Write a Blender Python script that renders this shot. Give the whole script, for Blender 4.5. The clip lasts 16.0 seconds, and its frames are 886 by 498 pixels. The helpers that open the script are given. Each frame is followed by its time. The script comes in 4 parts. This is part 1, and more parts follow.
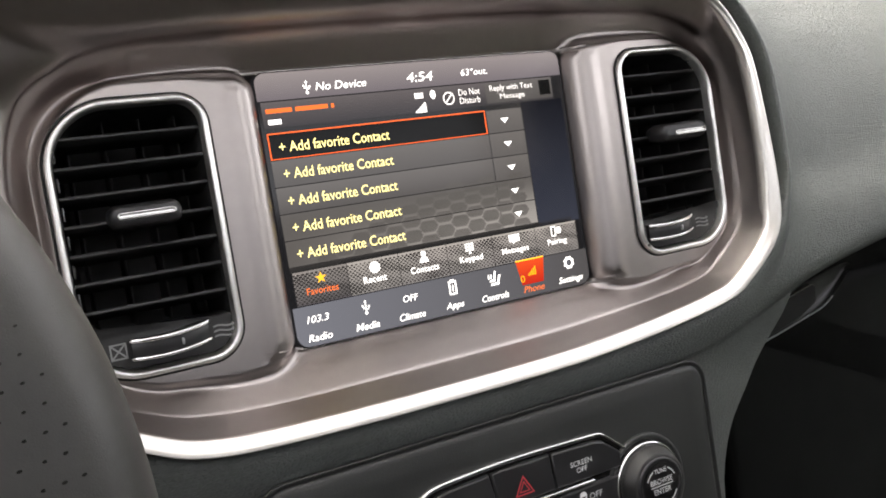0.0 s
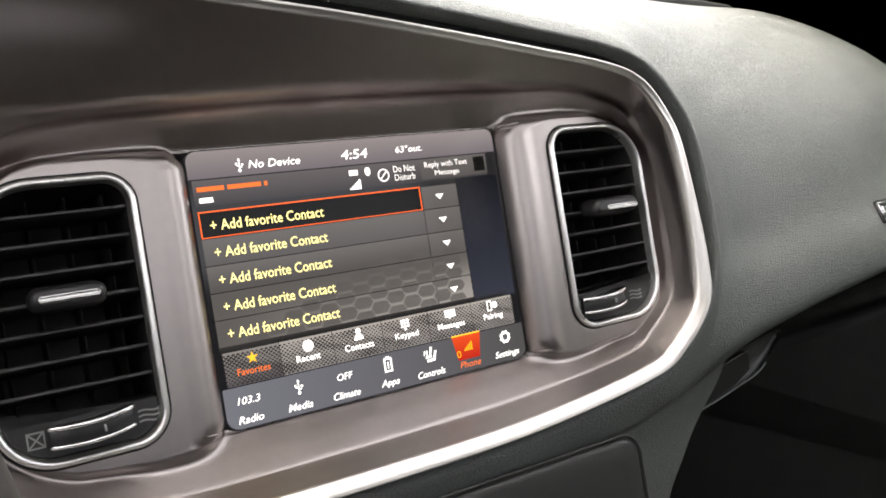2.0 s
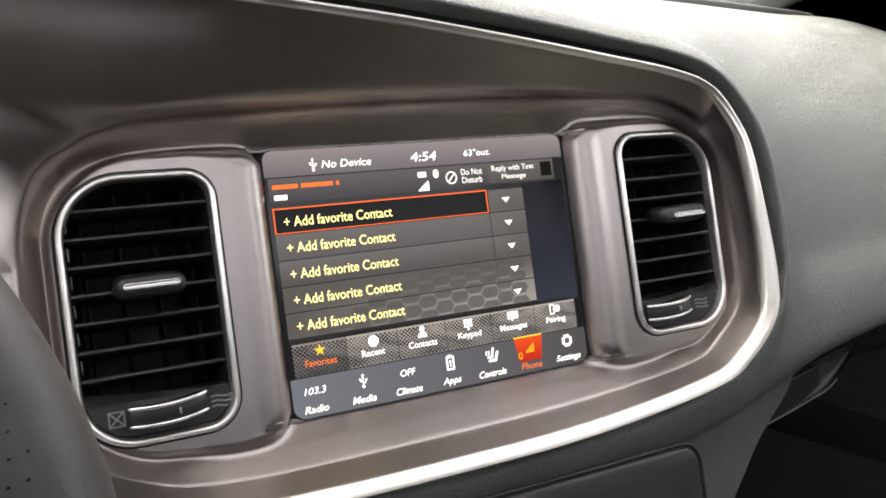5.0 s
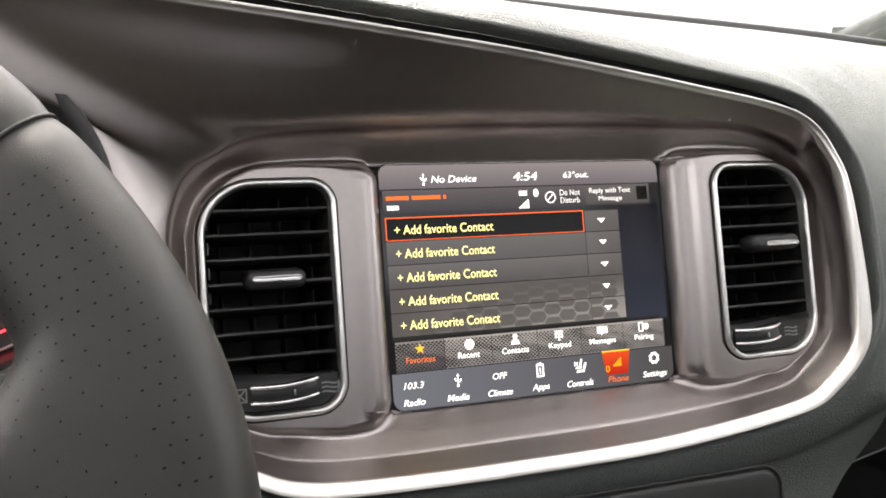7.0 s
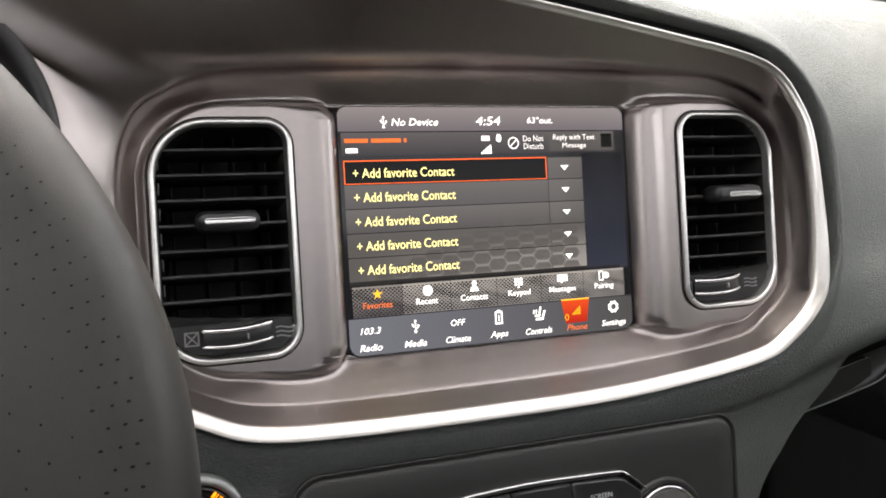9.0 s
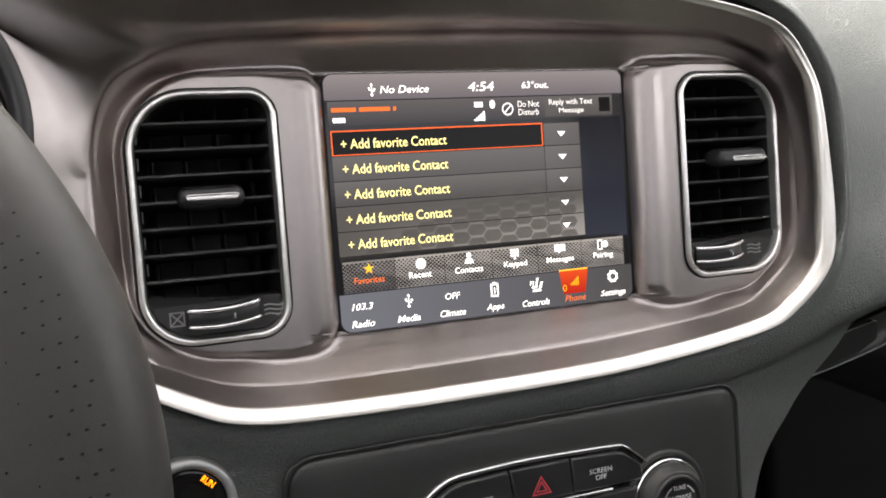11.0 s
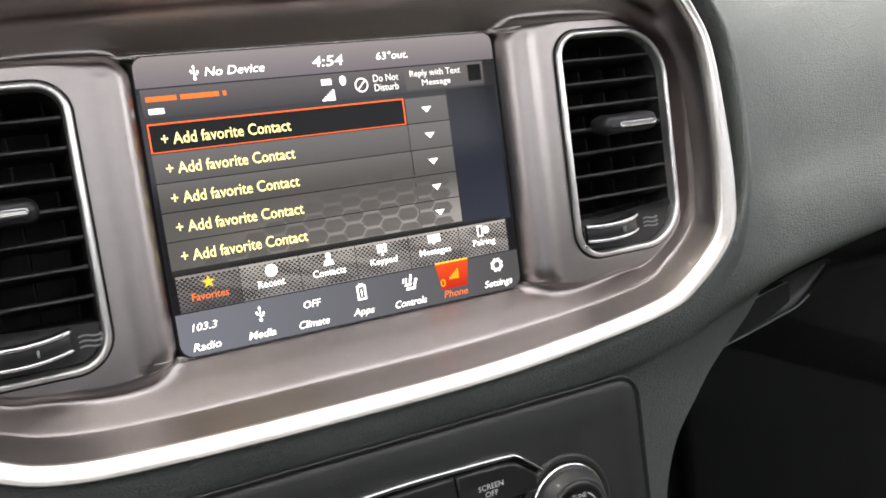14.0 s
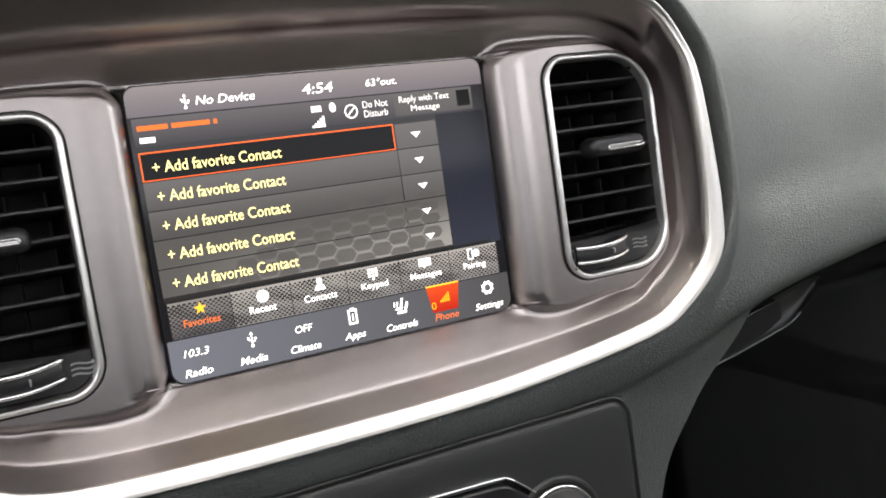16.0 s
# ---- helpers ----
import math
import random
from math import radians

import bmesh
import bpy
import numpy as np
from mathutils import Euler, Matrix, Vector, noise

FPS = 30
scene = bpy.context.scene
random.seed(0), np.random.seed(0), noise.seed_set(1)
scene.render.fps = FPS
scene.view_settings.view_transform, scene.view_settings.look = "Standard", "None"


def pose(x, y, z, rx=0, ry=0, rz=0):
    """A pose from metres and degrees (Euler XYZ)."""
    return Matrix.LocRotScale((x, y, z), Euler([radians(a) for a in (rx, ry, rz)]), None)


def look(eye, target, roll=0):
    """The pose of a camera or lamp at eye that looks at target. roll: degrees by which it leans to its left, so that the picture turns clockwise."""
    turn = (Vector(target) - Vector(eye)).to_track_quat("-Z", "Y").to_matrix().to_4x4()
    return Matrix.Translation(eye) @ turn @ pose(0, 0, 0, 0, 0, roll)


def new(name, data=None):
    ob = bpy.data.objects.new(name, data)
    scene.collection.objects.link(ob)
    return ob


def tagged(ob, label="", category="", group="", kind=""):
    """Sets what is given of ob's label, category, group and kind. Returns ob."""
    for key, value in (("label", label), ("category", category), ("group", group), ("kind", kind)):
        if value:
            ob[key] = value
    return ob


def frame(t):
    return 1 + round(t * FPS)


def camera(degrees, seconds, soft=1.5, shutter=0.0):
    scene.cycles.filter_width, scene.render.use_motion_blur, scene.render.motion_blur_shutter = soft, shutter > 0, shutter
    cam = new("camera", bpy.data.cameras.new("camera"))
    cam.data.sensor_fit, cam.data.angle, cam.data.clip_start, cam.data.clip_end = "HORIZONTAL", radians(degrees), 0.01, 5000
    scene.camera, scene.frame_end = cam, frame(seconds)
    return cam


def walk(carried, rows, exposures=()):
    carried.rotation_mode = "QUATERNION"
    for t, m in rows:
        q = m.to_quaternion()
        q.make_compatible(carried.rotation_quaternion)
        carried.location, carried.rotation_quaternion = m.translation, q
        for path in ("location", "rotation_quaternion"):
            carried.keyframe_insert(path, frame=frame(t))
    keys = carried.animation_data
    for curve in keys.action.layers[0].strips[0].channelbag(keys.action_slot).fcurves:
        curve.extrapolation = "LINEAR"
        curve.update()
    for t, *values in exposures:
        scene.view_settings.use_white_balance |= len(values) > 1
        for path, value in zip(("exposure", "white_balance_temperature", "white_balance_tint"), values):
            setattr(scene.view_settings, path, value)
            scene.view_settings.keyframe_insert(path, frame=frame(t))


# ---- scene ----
# The dash has its own axes: x along the display, z up the display, y into the dash.
DASH = pose(0, 0, 0.80, -18, 0, 0)
cam = camera(55.79, 16.0, soft=1.8)
PATH = [
    (0, (-0.1983, -0.3849, -0.0035), (0.2539, 0.5047, -0.0679), -8.98),
    (0.5, (-0.2030, -0.3910, -0.0007), (0.2574, 0.4961, -0.0330), -8.31),
    (1, (-0.2034, -0.3917, 0.0016), (0.2723, 0.4878, -0.0092), -8.86),
    (1.5, (-0.1964, -0.3866, 0.0026), (0.3020, 0.4804, 0.0010), -9.35),
    (2, (-0.1912, -0.3875, 0.0042), (0.3262, 0.4682, -0.0004), -9.14),
    (2.5, (-0.1939, -0.3769, -0.0023), (0.3228, 0.4791, -0.0193), -8.82),
    (3, (-0.1932, -0.3797, 0.0036), (0.3182, 0.4795, -0.0131), -8.66),
    (3.2, (-0.1958, -0.3813, -0.0019), (0.3131, 0.4794, -0.0110), -8.85),
    (5.3, (-0.1924, -0.3965, 0.0018), (0.2363, 0.5069, 0.0171), -6.82),
    (5.5, (-0.1888, -0.3936, -0.0043), (0.2258, 0.5163, 0.0094), -6.30),
    (6, (-0.2017, -0.4206, -0.0026), (0.1646, 0.5097, 0.0179), -5.14),
    (6.5, (-0.2046, -0.4284, 0.0005), (0.1438, 0.5072, 0.0572), -5.01),
    (7, (-0.2059, -0.4281, -0.0043), (0.1300, 0.5124, 0.0467), -4.14),
    (7.5, (-0.2069, -0.4125, 0.0047), (0.1477, 0.5222, 0.0295), -6.13),
    (8, (-0.2044, -0.4124, 0.0010), (0.1655, 0.5167, -0.0050), -5.44),
    (8.5, (-0.1998, -0.4082, 0.0010), (0.1777, 0.5178, -0.0014), -3.95),
    (9, (-0.1958, -0.4249, -0.0059), (0.1646, 0.5078, -0.0192), -3.19),
    (9.2, (-0.1948, -0.4254, -0.0104), (0.1583, 0.5101, -0.0244), -3.38),
    (11.3, (-0.1789, -0.4115, 0.0022), (0.1773, 0.5205, -0.0648), -4.45),
    (11.5, (-0.1709, -0.4099, 0.0028), (0.1953, 0.5185, -0.0610), -4.57),
    (12, (-0.1672, -0.4044, 0.0010), (0.2150, 0.5175, -0.0636), -4.82),
    (12.5, (-0.1582, -0.3911, -0.0037), (0.2356, 0.5245, -0.0844), -4.64),
    (13, (-0.1515, -0.3855, -0.0037), (0.2450, 0.5272, -0.1019), -4.90),
    (13.5, (-0.1420, -0.3741, -0.0006), (0.2565, 0.5357, -0.1170), -6.05),
    (14, (-0.1277, -0.3777, 0.0096), (0.2853, 0.5257, -0.1062), -7.66),
    (14.5, (-0.1291, -0.3763, 0.0082), (0.2918, 0.5234, -0.1074), -7.77),
    (15, (-0.1326, -0.3770, 0.0092), (0.2881, 0.5224, -0.1102), -7.63),
    (15.5, (-0.1291, -0.3800, 0.0123), (0.2945, 0.5192, -0.0976), -8.11),
    (16, (-0.1253, -0.3820, 0.0128), (0.2936, 0.5208, -0.0837), -8.18),
]
EXPOSURE, KELVIN, TINT = 3.12, 7020, 12
walk(cam, [(t, DASH @ look(eye, target, roll)) for t, eye, target, roll in PATH],
     exposures=[(0.0, EXPOSURE + 0.12, KELVIN, TINT), (0.5, EXPOSURE + 0.02, KELVIN, TINT), (12.0, EXPOSURE, KELVIN, TINT), (13.2, EXPOSURE + 0.22, KELVIN - 150, TINT - 1), (16.0, EXPOSURE + 0.22, KELVIN - 150, TINT - 1)])

# ---- world and sun: bright overcast daylight ----
world = bpy.data.worlds.new("overcast_sky")
scene.world = world
world.use_nodes = True
wn = world.node_tree
sky = wn.nodes.new("ShaderNodeTexSky")
sky.sky_type = "NISHITA"
sky.sun_disc = False
sky.sun_elevation, sky.sun_rotation = radians(56), radians(-18)
sky.air_density, sky.dust_density, sky.ozone_density = 0.7, 2.0, 0.5
pale = wn.nodes.new("ShaderNodeHueSaturation")  # cloud takes most of the blue out
pale.inputs["Saturation"].default_value = 0.25
wn.links.new(sky.outputs[0], pale.inputs["Color"])
wn.links.new(pale.outputs[0], wn.nodes["Background"].inputs[0])
wn.nodes["Background"].inputs[1].default_value = 0.15
sun = new("sun", bpy.data.lights.new("sun", "SUN"))
sun.data.energy, sun.data.angle, sun.data.color = 1.5, radians(35), (1.0, 0.96, 0.91)
sun.matrix_world = look((-3.0, 9.0, 14.0), (0, 0, 0))


# ---- materials ----
def material(name, colour, rough=0.5, metal=0.0, vary=0.12, scale=40.0, bump=0.0, bump_scale=600.0,
             grain="noise", rough_vary=0.08, coat=0.0, spec=0.5, stretch=(1, 1, 1)):
    """A surface with colour and gloss that vary at two scales, and a fine relief."""
    m = bpy.data.materials.new(name)
    m.use_nodes = True
    n, l = m.node_tree.nodes, m.node_tree.links
    b = n["Principled BSDF"]
    co = n.new("ShaderNodeTexCoord")
    mp = n.new("ShaderNodeMapping")
    mp.inputs["Scale"].default_value = stretch
    l.new(co.outputs["Object"], mp.inputs[0])
    big, fine = n.new("ShaderNodeTexNoise"), n.new("ShaderNodeTexNoise")
    big.inputs["Scale"].default_value, big.inputs["Detail"].default_value = scale, 4
    fine.inputs["Scale"].default_value, fine.inputs["Detail"].default_value = scale * 14, 3
    for t in (big, fine):
        l.new(mp.outputs[0], t.inputs["Vector"])
    add = n.new("ShaderNodeMath")
    add.operation = "ADD"
    l.new(big.outputs[0], add.inputs[0])
    l.new(fine.outputs[0], add.inputs[1])
    ramp = n.new("ShaderNodeMapRange")
    ramp.inputs["From Min"].default_value, ramp.inputs["From Max"].default_value = 0.6, 1.4
    ramp.inputs["To Min"].default_value, ramp.inputs["To Max"].default_value = 1 - vary, 1 + vary
    l.new(add.outputs[0], ramp.inputs[0])
    mul = n.new("ShaderNodeVectorMath")
    mul.operation = "SCALE"
    mul.inputs[0].default_value = colour
    l.new(ramp.outputs[0], mul.inputs["Scale"])
    l.new(mul.outputs[0], b.inputs["Base Color"])
    rr = n.new("ShaderNodeMapRange")
    rr.inputs["From Min"].default_value, rr.inputs["From Max"].default_value = 0.3, 0.7
    rr.inputs["To Min"].default_value, rr.inputs["To Max"].default_value = max(rough - rough_vary, 0.02), rough + rough_vary
    l.new(big.outputs[0], rr.inputs[0])
    l.new(rr.outputs[0], b.inputs["Roughness"])
    b.inputs["Metallic"].default_value = metal
    b.inputs["Coat Weight"].default_value = coat
    b.inputs["Specular IOR Level"].default_value = spec
    if bump:
        bp = n.new("ShaderNodeBump")
        bp.inputs["Distance"].default_value = 0.0006
        bp.inputs["Strength"].default_value = bump
        if grain == "leather":
            v = n.new("ShaderNodeTexVoronoi")
            v.feature = "DISTANCE_TO_EDGE"
            v.inputs["Scale"].default_value = bump_scale
            v.inputs["Randomness"].default_value = 1.0
            warp = n.new("ShaderNodeTexNoise")
            warp.inputs["Scale"].default_value = bump_scale * 0.5
            mixv = n.new("ShaderNodeVectorMath")
            mixv.operation = "MULTIPLY_ADD"
            mixv.inputs[1].default_value = (1.6 / bump_scale,) * 3
            l.new(mp.outputs[0], warp.inputs["Vector"])
            l.new(warp.outputs["Color"], mixv.inputs[0])
            l.new(mp.outputs[0], mixv.inputs[2])
            l.new(mixv.outputs[0], v.inputs["Vector"])
            edge = n.new("ShaderNodeMapRange")
            edge.inputs["From Max"].default_value = 0.25
            l.new(v.outputs["Distance"], edge.inputs[0])
            l.new(edge.outputs[0], bp.inputs["Height"])
        else:
            f = n.new("ShaderNodeTexNoise")
            f.inputs["Scale"].default_value, f.inputs["Detail"].default_value = bump_scale, 4
            l.new(mp.outputs[0], f.inputs["Vector"])
            l.new(f.outputs[0], bp.inputs["Height"])
        l.new(bp.outputs[0], b.inputs["Normal"])
    return m


def glow(name, colour, strength, gloss=0.0):
    """A lit part of a display or lamp."""
    m = bpy.data.materials.new(name)
    m.use_nodes = True
    b = m.node_tree.nodes["Principled BSDF"]
    b.inputs["Base Color"].default_value = (0.002, 0.002, 0.0022, 1)
    b.inputs["Roughness"].default_value = 0.12
    b.inputs["Specular IOR Level"].default_value = gloss
    b.inputs["Emission Color"].default_value = (*colour, 1)
    b.inputs["Emission Strength"].default_value = strength
    return m


SATIN = material("satin_titanium_paint", (0.415, 0.377, 0.360), 0.42, 1.0, 0.04, 14, 0.05, 2500, rough_vary=0.025)


def burnished(m):
    """Turns a material into bare satin metal with an even, soft-edged sheen."""
    n, l = m.node_tree.nodes, m.node_tree.links
    b = n["Principled BSDF"]
    g = n.new("ShaderNodeBsdfAnisotropic")
    g.distribution = "BECKMANN"
    l.new(b.inputs["Base Color"].links[0].from_socket, g.inputs["Color"])
    l.new(b.inputs["Roughness"].links[0].from_socket, g.inputs["Roughness"])
    l.new(b.inputs["Normal"].links[0].from_socket, g.inputs["Normal"])
    l.new(g.outputs[0], n["Material Output"].inputs["Surface"])


burnished(SATIN)
SILVER = material("brushed_silver_trim", (0.64, 0.615, 0.575), 0.32, 1.0, 0.04, 30, 0.04, 1800, rough_vary=0.04)
RING = material("satin_chrome", (0.84, 0.825, 0.80), 0.30, 0.95, 0.03, 40, rough_vary=0.03)
DARKCHROME = material("dark_chrome", (0.55, 0.54, 0.52), 0.18, 1.0, 0.05, 60, rough_vary=0.05)
CHROME = material("bright_chrome", (0.82, 0.81, 0.80), 0.14, 1.0, 0.03, 40, rough_vary=0.04)
PAD = material("dark_grey_soft_leather", (0.094, 0.102, 0.097), 0.46, 0, 0.14, 25, 0.5, 520, "leather", 0.07, stretch=(0.62, 1, 1.2))
GAPSHADE = material("gap_shade_black", (0.006, 0.0062, 0.006), 0.6, 0, 0.12, 40, 0.35, 700, "leather", 0.06, spec=0.12)
PANEL = material("charcoal_moulded_plastic", (0.017, 0.018, 0.0177), 0.46, 0, 0.08, 40, 0.25, 1500, rough_vary=0.05)
SLAT = material("satin_black_slat", (0.014, 0.0145, 0.0145), 0.42, 0, 0.12, 60, 0.05, 900)
BLACK = material("black_vent_plastic", (0.018, 0.018, 0.018), 0.42, 0, 0.12, 60, 0.1, 900)
FASCIA = material("black_lower_fascia", (0.006, 0.0064, 0.0063), 0.50, 0, 0.1, 30, 0.2, 900, spec=0.10)
VOID = material("black_duct_plastic", (0.012, 0.012, 0.012), 0.6, 0, 0.1, 60, spec=0.3)
GLOSS = material("gloss_black_plastic", (0.008, 0.008, 0.008), 0.16, 0, 0.1, 50)
BUTTON = material("matte_black_button", (0.012, 0.012, 0.013), 0.38, 0, 0.1, 60, 0.08, 1500)
BUTTONGREY = material("dark_grey_plastic", (0.09, 0.092, 0.092), 0.4)
RUBBER = material("ribbed_black_rubber", (0.024, 0.024, 0.024), 0.42, 0, 0.1, 80)
WHEEL = material("wheel_leather", (0.017, 0.0175, 0.0163), 0.44, 0, 0.10, 30, 0.10, 1500, "leather", 0.05)
PERFORATED = material("perforated_wheel_leather", (0.018, 0.0177, 0.0163), 0.47, 0, 0.10, 30, 0.10, 1500, "leather", 0.05)
HOLE = material("perforation_shadow", (0.008, 0.0078, 0.0072), 0.9, spec=0.1)
STITCH = material("black_thread", (0.02, 0.02, 0.02), 0.8)
PRINT = material("white_button_print", (0.62, 0.63, 0.63), 0.6, 0, 0.05)
GREYPRINT = material("grey_icon_print", (0.24, 0.245, 0.245), 0.6, 0, 0.05)
REDPRINT = material("red_hazard_print", (0.50, 0.045, 0.06), 0.5, 0, 0.06)
HEADLINER = material("light_grey_headliner_cloth", (0.55, 0.54, 0.52), 0.9, 0, 0.08, 20, 0.3, 900)
BLACKCLOTH = material("black_seat_cloth", (0.015, 0.015, 0.015), 0.95, 0, 0.2, 30, 0.5, 700, spec=0.03)
CARPET = material("black_carpet", (0.015, 0.015, 0.015), 0.95, 0, 0.2, 30, 0.5, 700, spec=0.03)
DOORSKIN = material("dark_door_trim", (0.085, 0.095, 0.088), 0.55, 0, 0.1, 20, 0.3, 700, "leather")
CONCRETE = material("grey_asphalt", (0.11, 0.108, 0.104), 0.9, 0, 0.12, 0.6, 0.2, 30)

S_BLACK = glow("display_black", (0.003, 0.003, 0.0035), 0.5, 0.2)


# ---- building helpers ----
ORIGIN = {}


def thing(name, at, label, category, group="", kind=""):
    """A top-level thing whose base lies at a place of the dash."""
    ob = new(name)
    ob.empty_display_size = 0.01
    ob.matrix_world = DASH @ Matrix.Translation(at)
    ORIGIN[ob.name] = Vector(at)
    return tagged(ob, label, category, group, kind)


def part(name, bm, mat, parent, label=""):
    """Links a bmesh, built in the dash's axes, as one mesh under a thing or a part."""
    mesh = bpy.data.meshes.new(name)
    off = ORIGIN[parent.name]
    bmesh.ops.translate(bm, verts=bm.verts, vec=-off)
    bm.to_mesh(mesh)
    bm.free()
    mesh.materials.append(mat)
    ob = new(name, mesh)
    ob.parent = parent
    ORIGIN[ob.name] = off
    return tagged(ob, label)


def spline(points, n, closed=False):
    """Catmull-Rom through the points: n samples from each one to the next."""
    p = [Vector(q) for q in points]
    count = len(p)
    out = []
    for i in range(count if closed else count - 1):
        if closed:
            a, b, c, d = p[i - 1], p[i], p[(i + 1) % count], p[(i + 2) % count]
        else:
            a, b, c, d = p[max(i - 1, 0)], p[i], p[i + 1], p[min(i + 2, count - 1)]
        for k in range(n):
            t = k / n
            out.append(0.5 * (2 * b + (c - a) * t + (2 * a - 5 * b + 4 * c - d) * t * t + (3 * b - a - 3 * c + d) * t ** 3))
    if not closed:
        out.append(p[-1].copy())
    return out


def rounded(x0, x1, z0, z1, radii, n=10):
    """A rounded rectangle in x and z, clockwise from the top left; radii: top left, top right, bottom right, bottom left."""
    out = []
    for (cx, cz, sx, sz, a0), r in zip(((x0, z1, 1, -1, 180), (x1, z1, -1, -1, 90), (x1, z0, -1, 1, 0), (x0, z0, 1, 1, 270)), radii):
        for k in range(n + 1):
            a = radians(a0 - 90 * k / n)
            out.append(Vector((cx + sx * r + r * math.cos(a), 0, cz + sz * r + r * math.sin(a))))
    return out


def grid(rows, closed=False, smooth=True):
    """A bmesh skin over rows of points; closed joins the ends of each row."""
    bm = bmesh.new()
    vs = [[bm.verts.new(p) for p in row] for row in rows]
    m = len(rows[0])
    for i in range(len(rows) - 1):
        for j in range(m if closed else m - 1):
            k = (j + 1) % m
            f = bm.faces.new((vs[i][j], vs[i][k], vs[i + 1][k], vs[i + 1][j]))
            f.smooth = smooth
    return bm


def outward(bm):
    bmesh.ops.recalc_face_normals(bm, faces=bm.faces)
    return bm


def loops(outline, steps, closed=True):
    """Rows of an outline in x, z grown by each step's offset at its depth y."""
    n = len(outline)
    rows = []
    for off, y in steps:
        row = []
        for i, p in enumerate(outline):
            a, b = outline[(i - 1) % n], outline[(i + 1) % n]
            if not closed:
                a, b = outline[max(i - 1, 0)], outline[min(i + 1, n - 1)]
            t = (b - a).normalized() if (b - a).length > 1e-9 else Vector((1, 0, 0))
            row.append(Vector((p.x - t.z * off, y, p.z + t.x * off)))
        rows.append(row)
    return rows


def capped(rows):
    """A closed skin whose first and last rows are filled."""
    bm = grid(rows, True)
    bm.verts.ensure_lookup_table()
    m = len(rows[0])
    bm.faces.new(bm.verts[:m])
    bm.faces.new(bm.verts[-m:])
    return outward(bm)


def slab(outline, y0, y1, edge=0.0006):
    """A flat plate with a small rounded edge; y0 faces the driver."""
    return capped(loops(outline, [(-edge, y0), (-edge * 0.3, y0 + edge * 0.3), (0, y0 + edge), (0, y1)]))


def box(x0, x1, y0, y1, z0, z1, bevel=0.0008, segments=2):
    bm = bmesh.new()
    bmesh.ops.create_cube(bm, size=1)
    for v in bm.verts:
        v.co = Vector(((x0 + x1) / 2 + v.co.x * (x1 - x0), (y0 + y1) / 2 + v.co.y * (y1 - y0), (z0 + z1) / 2 + v.co.z * (z1 - z0)))
    if bevel:
        bmesh.ops.bevel(bm, geom=bm.edges[:], offset=bevel, segments=segments, affect="EDGES", profile=0.5)
        for f in bm.faces:
            f.smooth = True
    return bm


def tube(path, radius, sides=8, closed=False, flat=1.0):
    """A rod along a path."""
    rows = []
    n = len(path)
    for i, p in enumerate(path):
        a = path[(i - 1) % n] if closed or i else p
        b = path[(i + 1) % n] if closed or i < n - 1 else p
        t = (b - a).normalized()
        u = t.cross(Vector((0, 1, 0)))
        u = u.normalized() if u.length > 1e-6 else Vector((1, 0, 0))
        w = u.cross(t)
        rows.append([p + u * radius * math.cos(2 * math.pi * k / sides) + w * radius * flat * math.sin(2 * math.pi * k / sides) for k in range(sides)])
    if closed:
        rows.append(rows[0])
        bm = grid(rows, True)
        bmesh.ops.remove_doubles(bm, verts=bm.verts, dist=1e-7)
        return outward(bm)
    return capped(rows)


def letters(text, x, z, width, height, y, shear=0.0, spin=0.0, bold=0.0):
    """Writing as a mesh, centred at x, z and fitted to a width and height."""
    c = bpy.data.curves.new("writing", "FONT")
    c.body, c.align_x, c.shear, c.offset = text, "CENTER", shear, bold
    c.resolution_u = 3
    ob = bpy.data.objects.new("writing", c)
    scene.collection.objects.link(ob)
    mesh = bpy.data.meshes.new_from_object(ob.evaluated_get(bpy.context.evaluated_depsgraph_get()))
    bm = bmesh.new()
    bm.from_mesh(mesh)
    bpy.data.objects.remove(ob)
    bpy.data.curves.remove(c)
    bpy.data.meshes.remove(mesh)
    xs, ys = [v.co.x for v in bm.verts], [v.co.y for v in bm.verts]
    x0, x1, y0, y1 = min(xs), max(xs), min(ys), max(ys)
    ca, sa = math.cos(radians(spin)), math.sin(radians(spin))
    for v in bm.verts:
        u, w = ((v.co.x - x0) / (x1 - x0) - 0.5) * width, ((v.co.y - y0) / (y1 - y0) - 0.5) * height
        v.co = Vector((x + u * ca - w * sa, y, z + u * sa + w * ca))
    for f in bm.faces:
        f.normal_update()
        if f.normal.y > 0:
            f.normal_flip()
    return bm


def flat(outline, y):
    """A flat shape facing the driver."""
    bm = bmesh.new()
    f = bm.faces.new([bm.verts.new((p[0], y, p[1])) for p in outline])
    f.normal_update()
    if f.normal.y > 0:
        f.normal_flip()
    return bm


def rect(x0, x1, z0, z1):
    return [(x0, z0), (x1, z0), (x1, z1), (x0, z1)]


def disc(x, z, r, n=24):
    return [(x + r * math.cos(2 * math.pi * k / n), z + r * math.sin(2 * math.pi * k / n)) for k in range(n)]


def joined(shapes):
    """Several flat shapes in one bmesh."""
    bm = bmesh.new()
    for s in shapes:
        me = bpy.data.meshes.new("shape")
        s.to_mesh(me)
        s.free()
        bm.from_mesh(me)
        bpy.data.meshes.remove(me)
    return bm


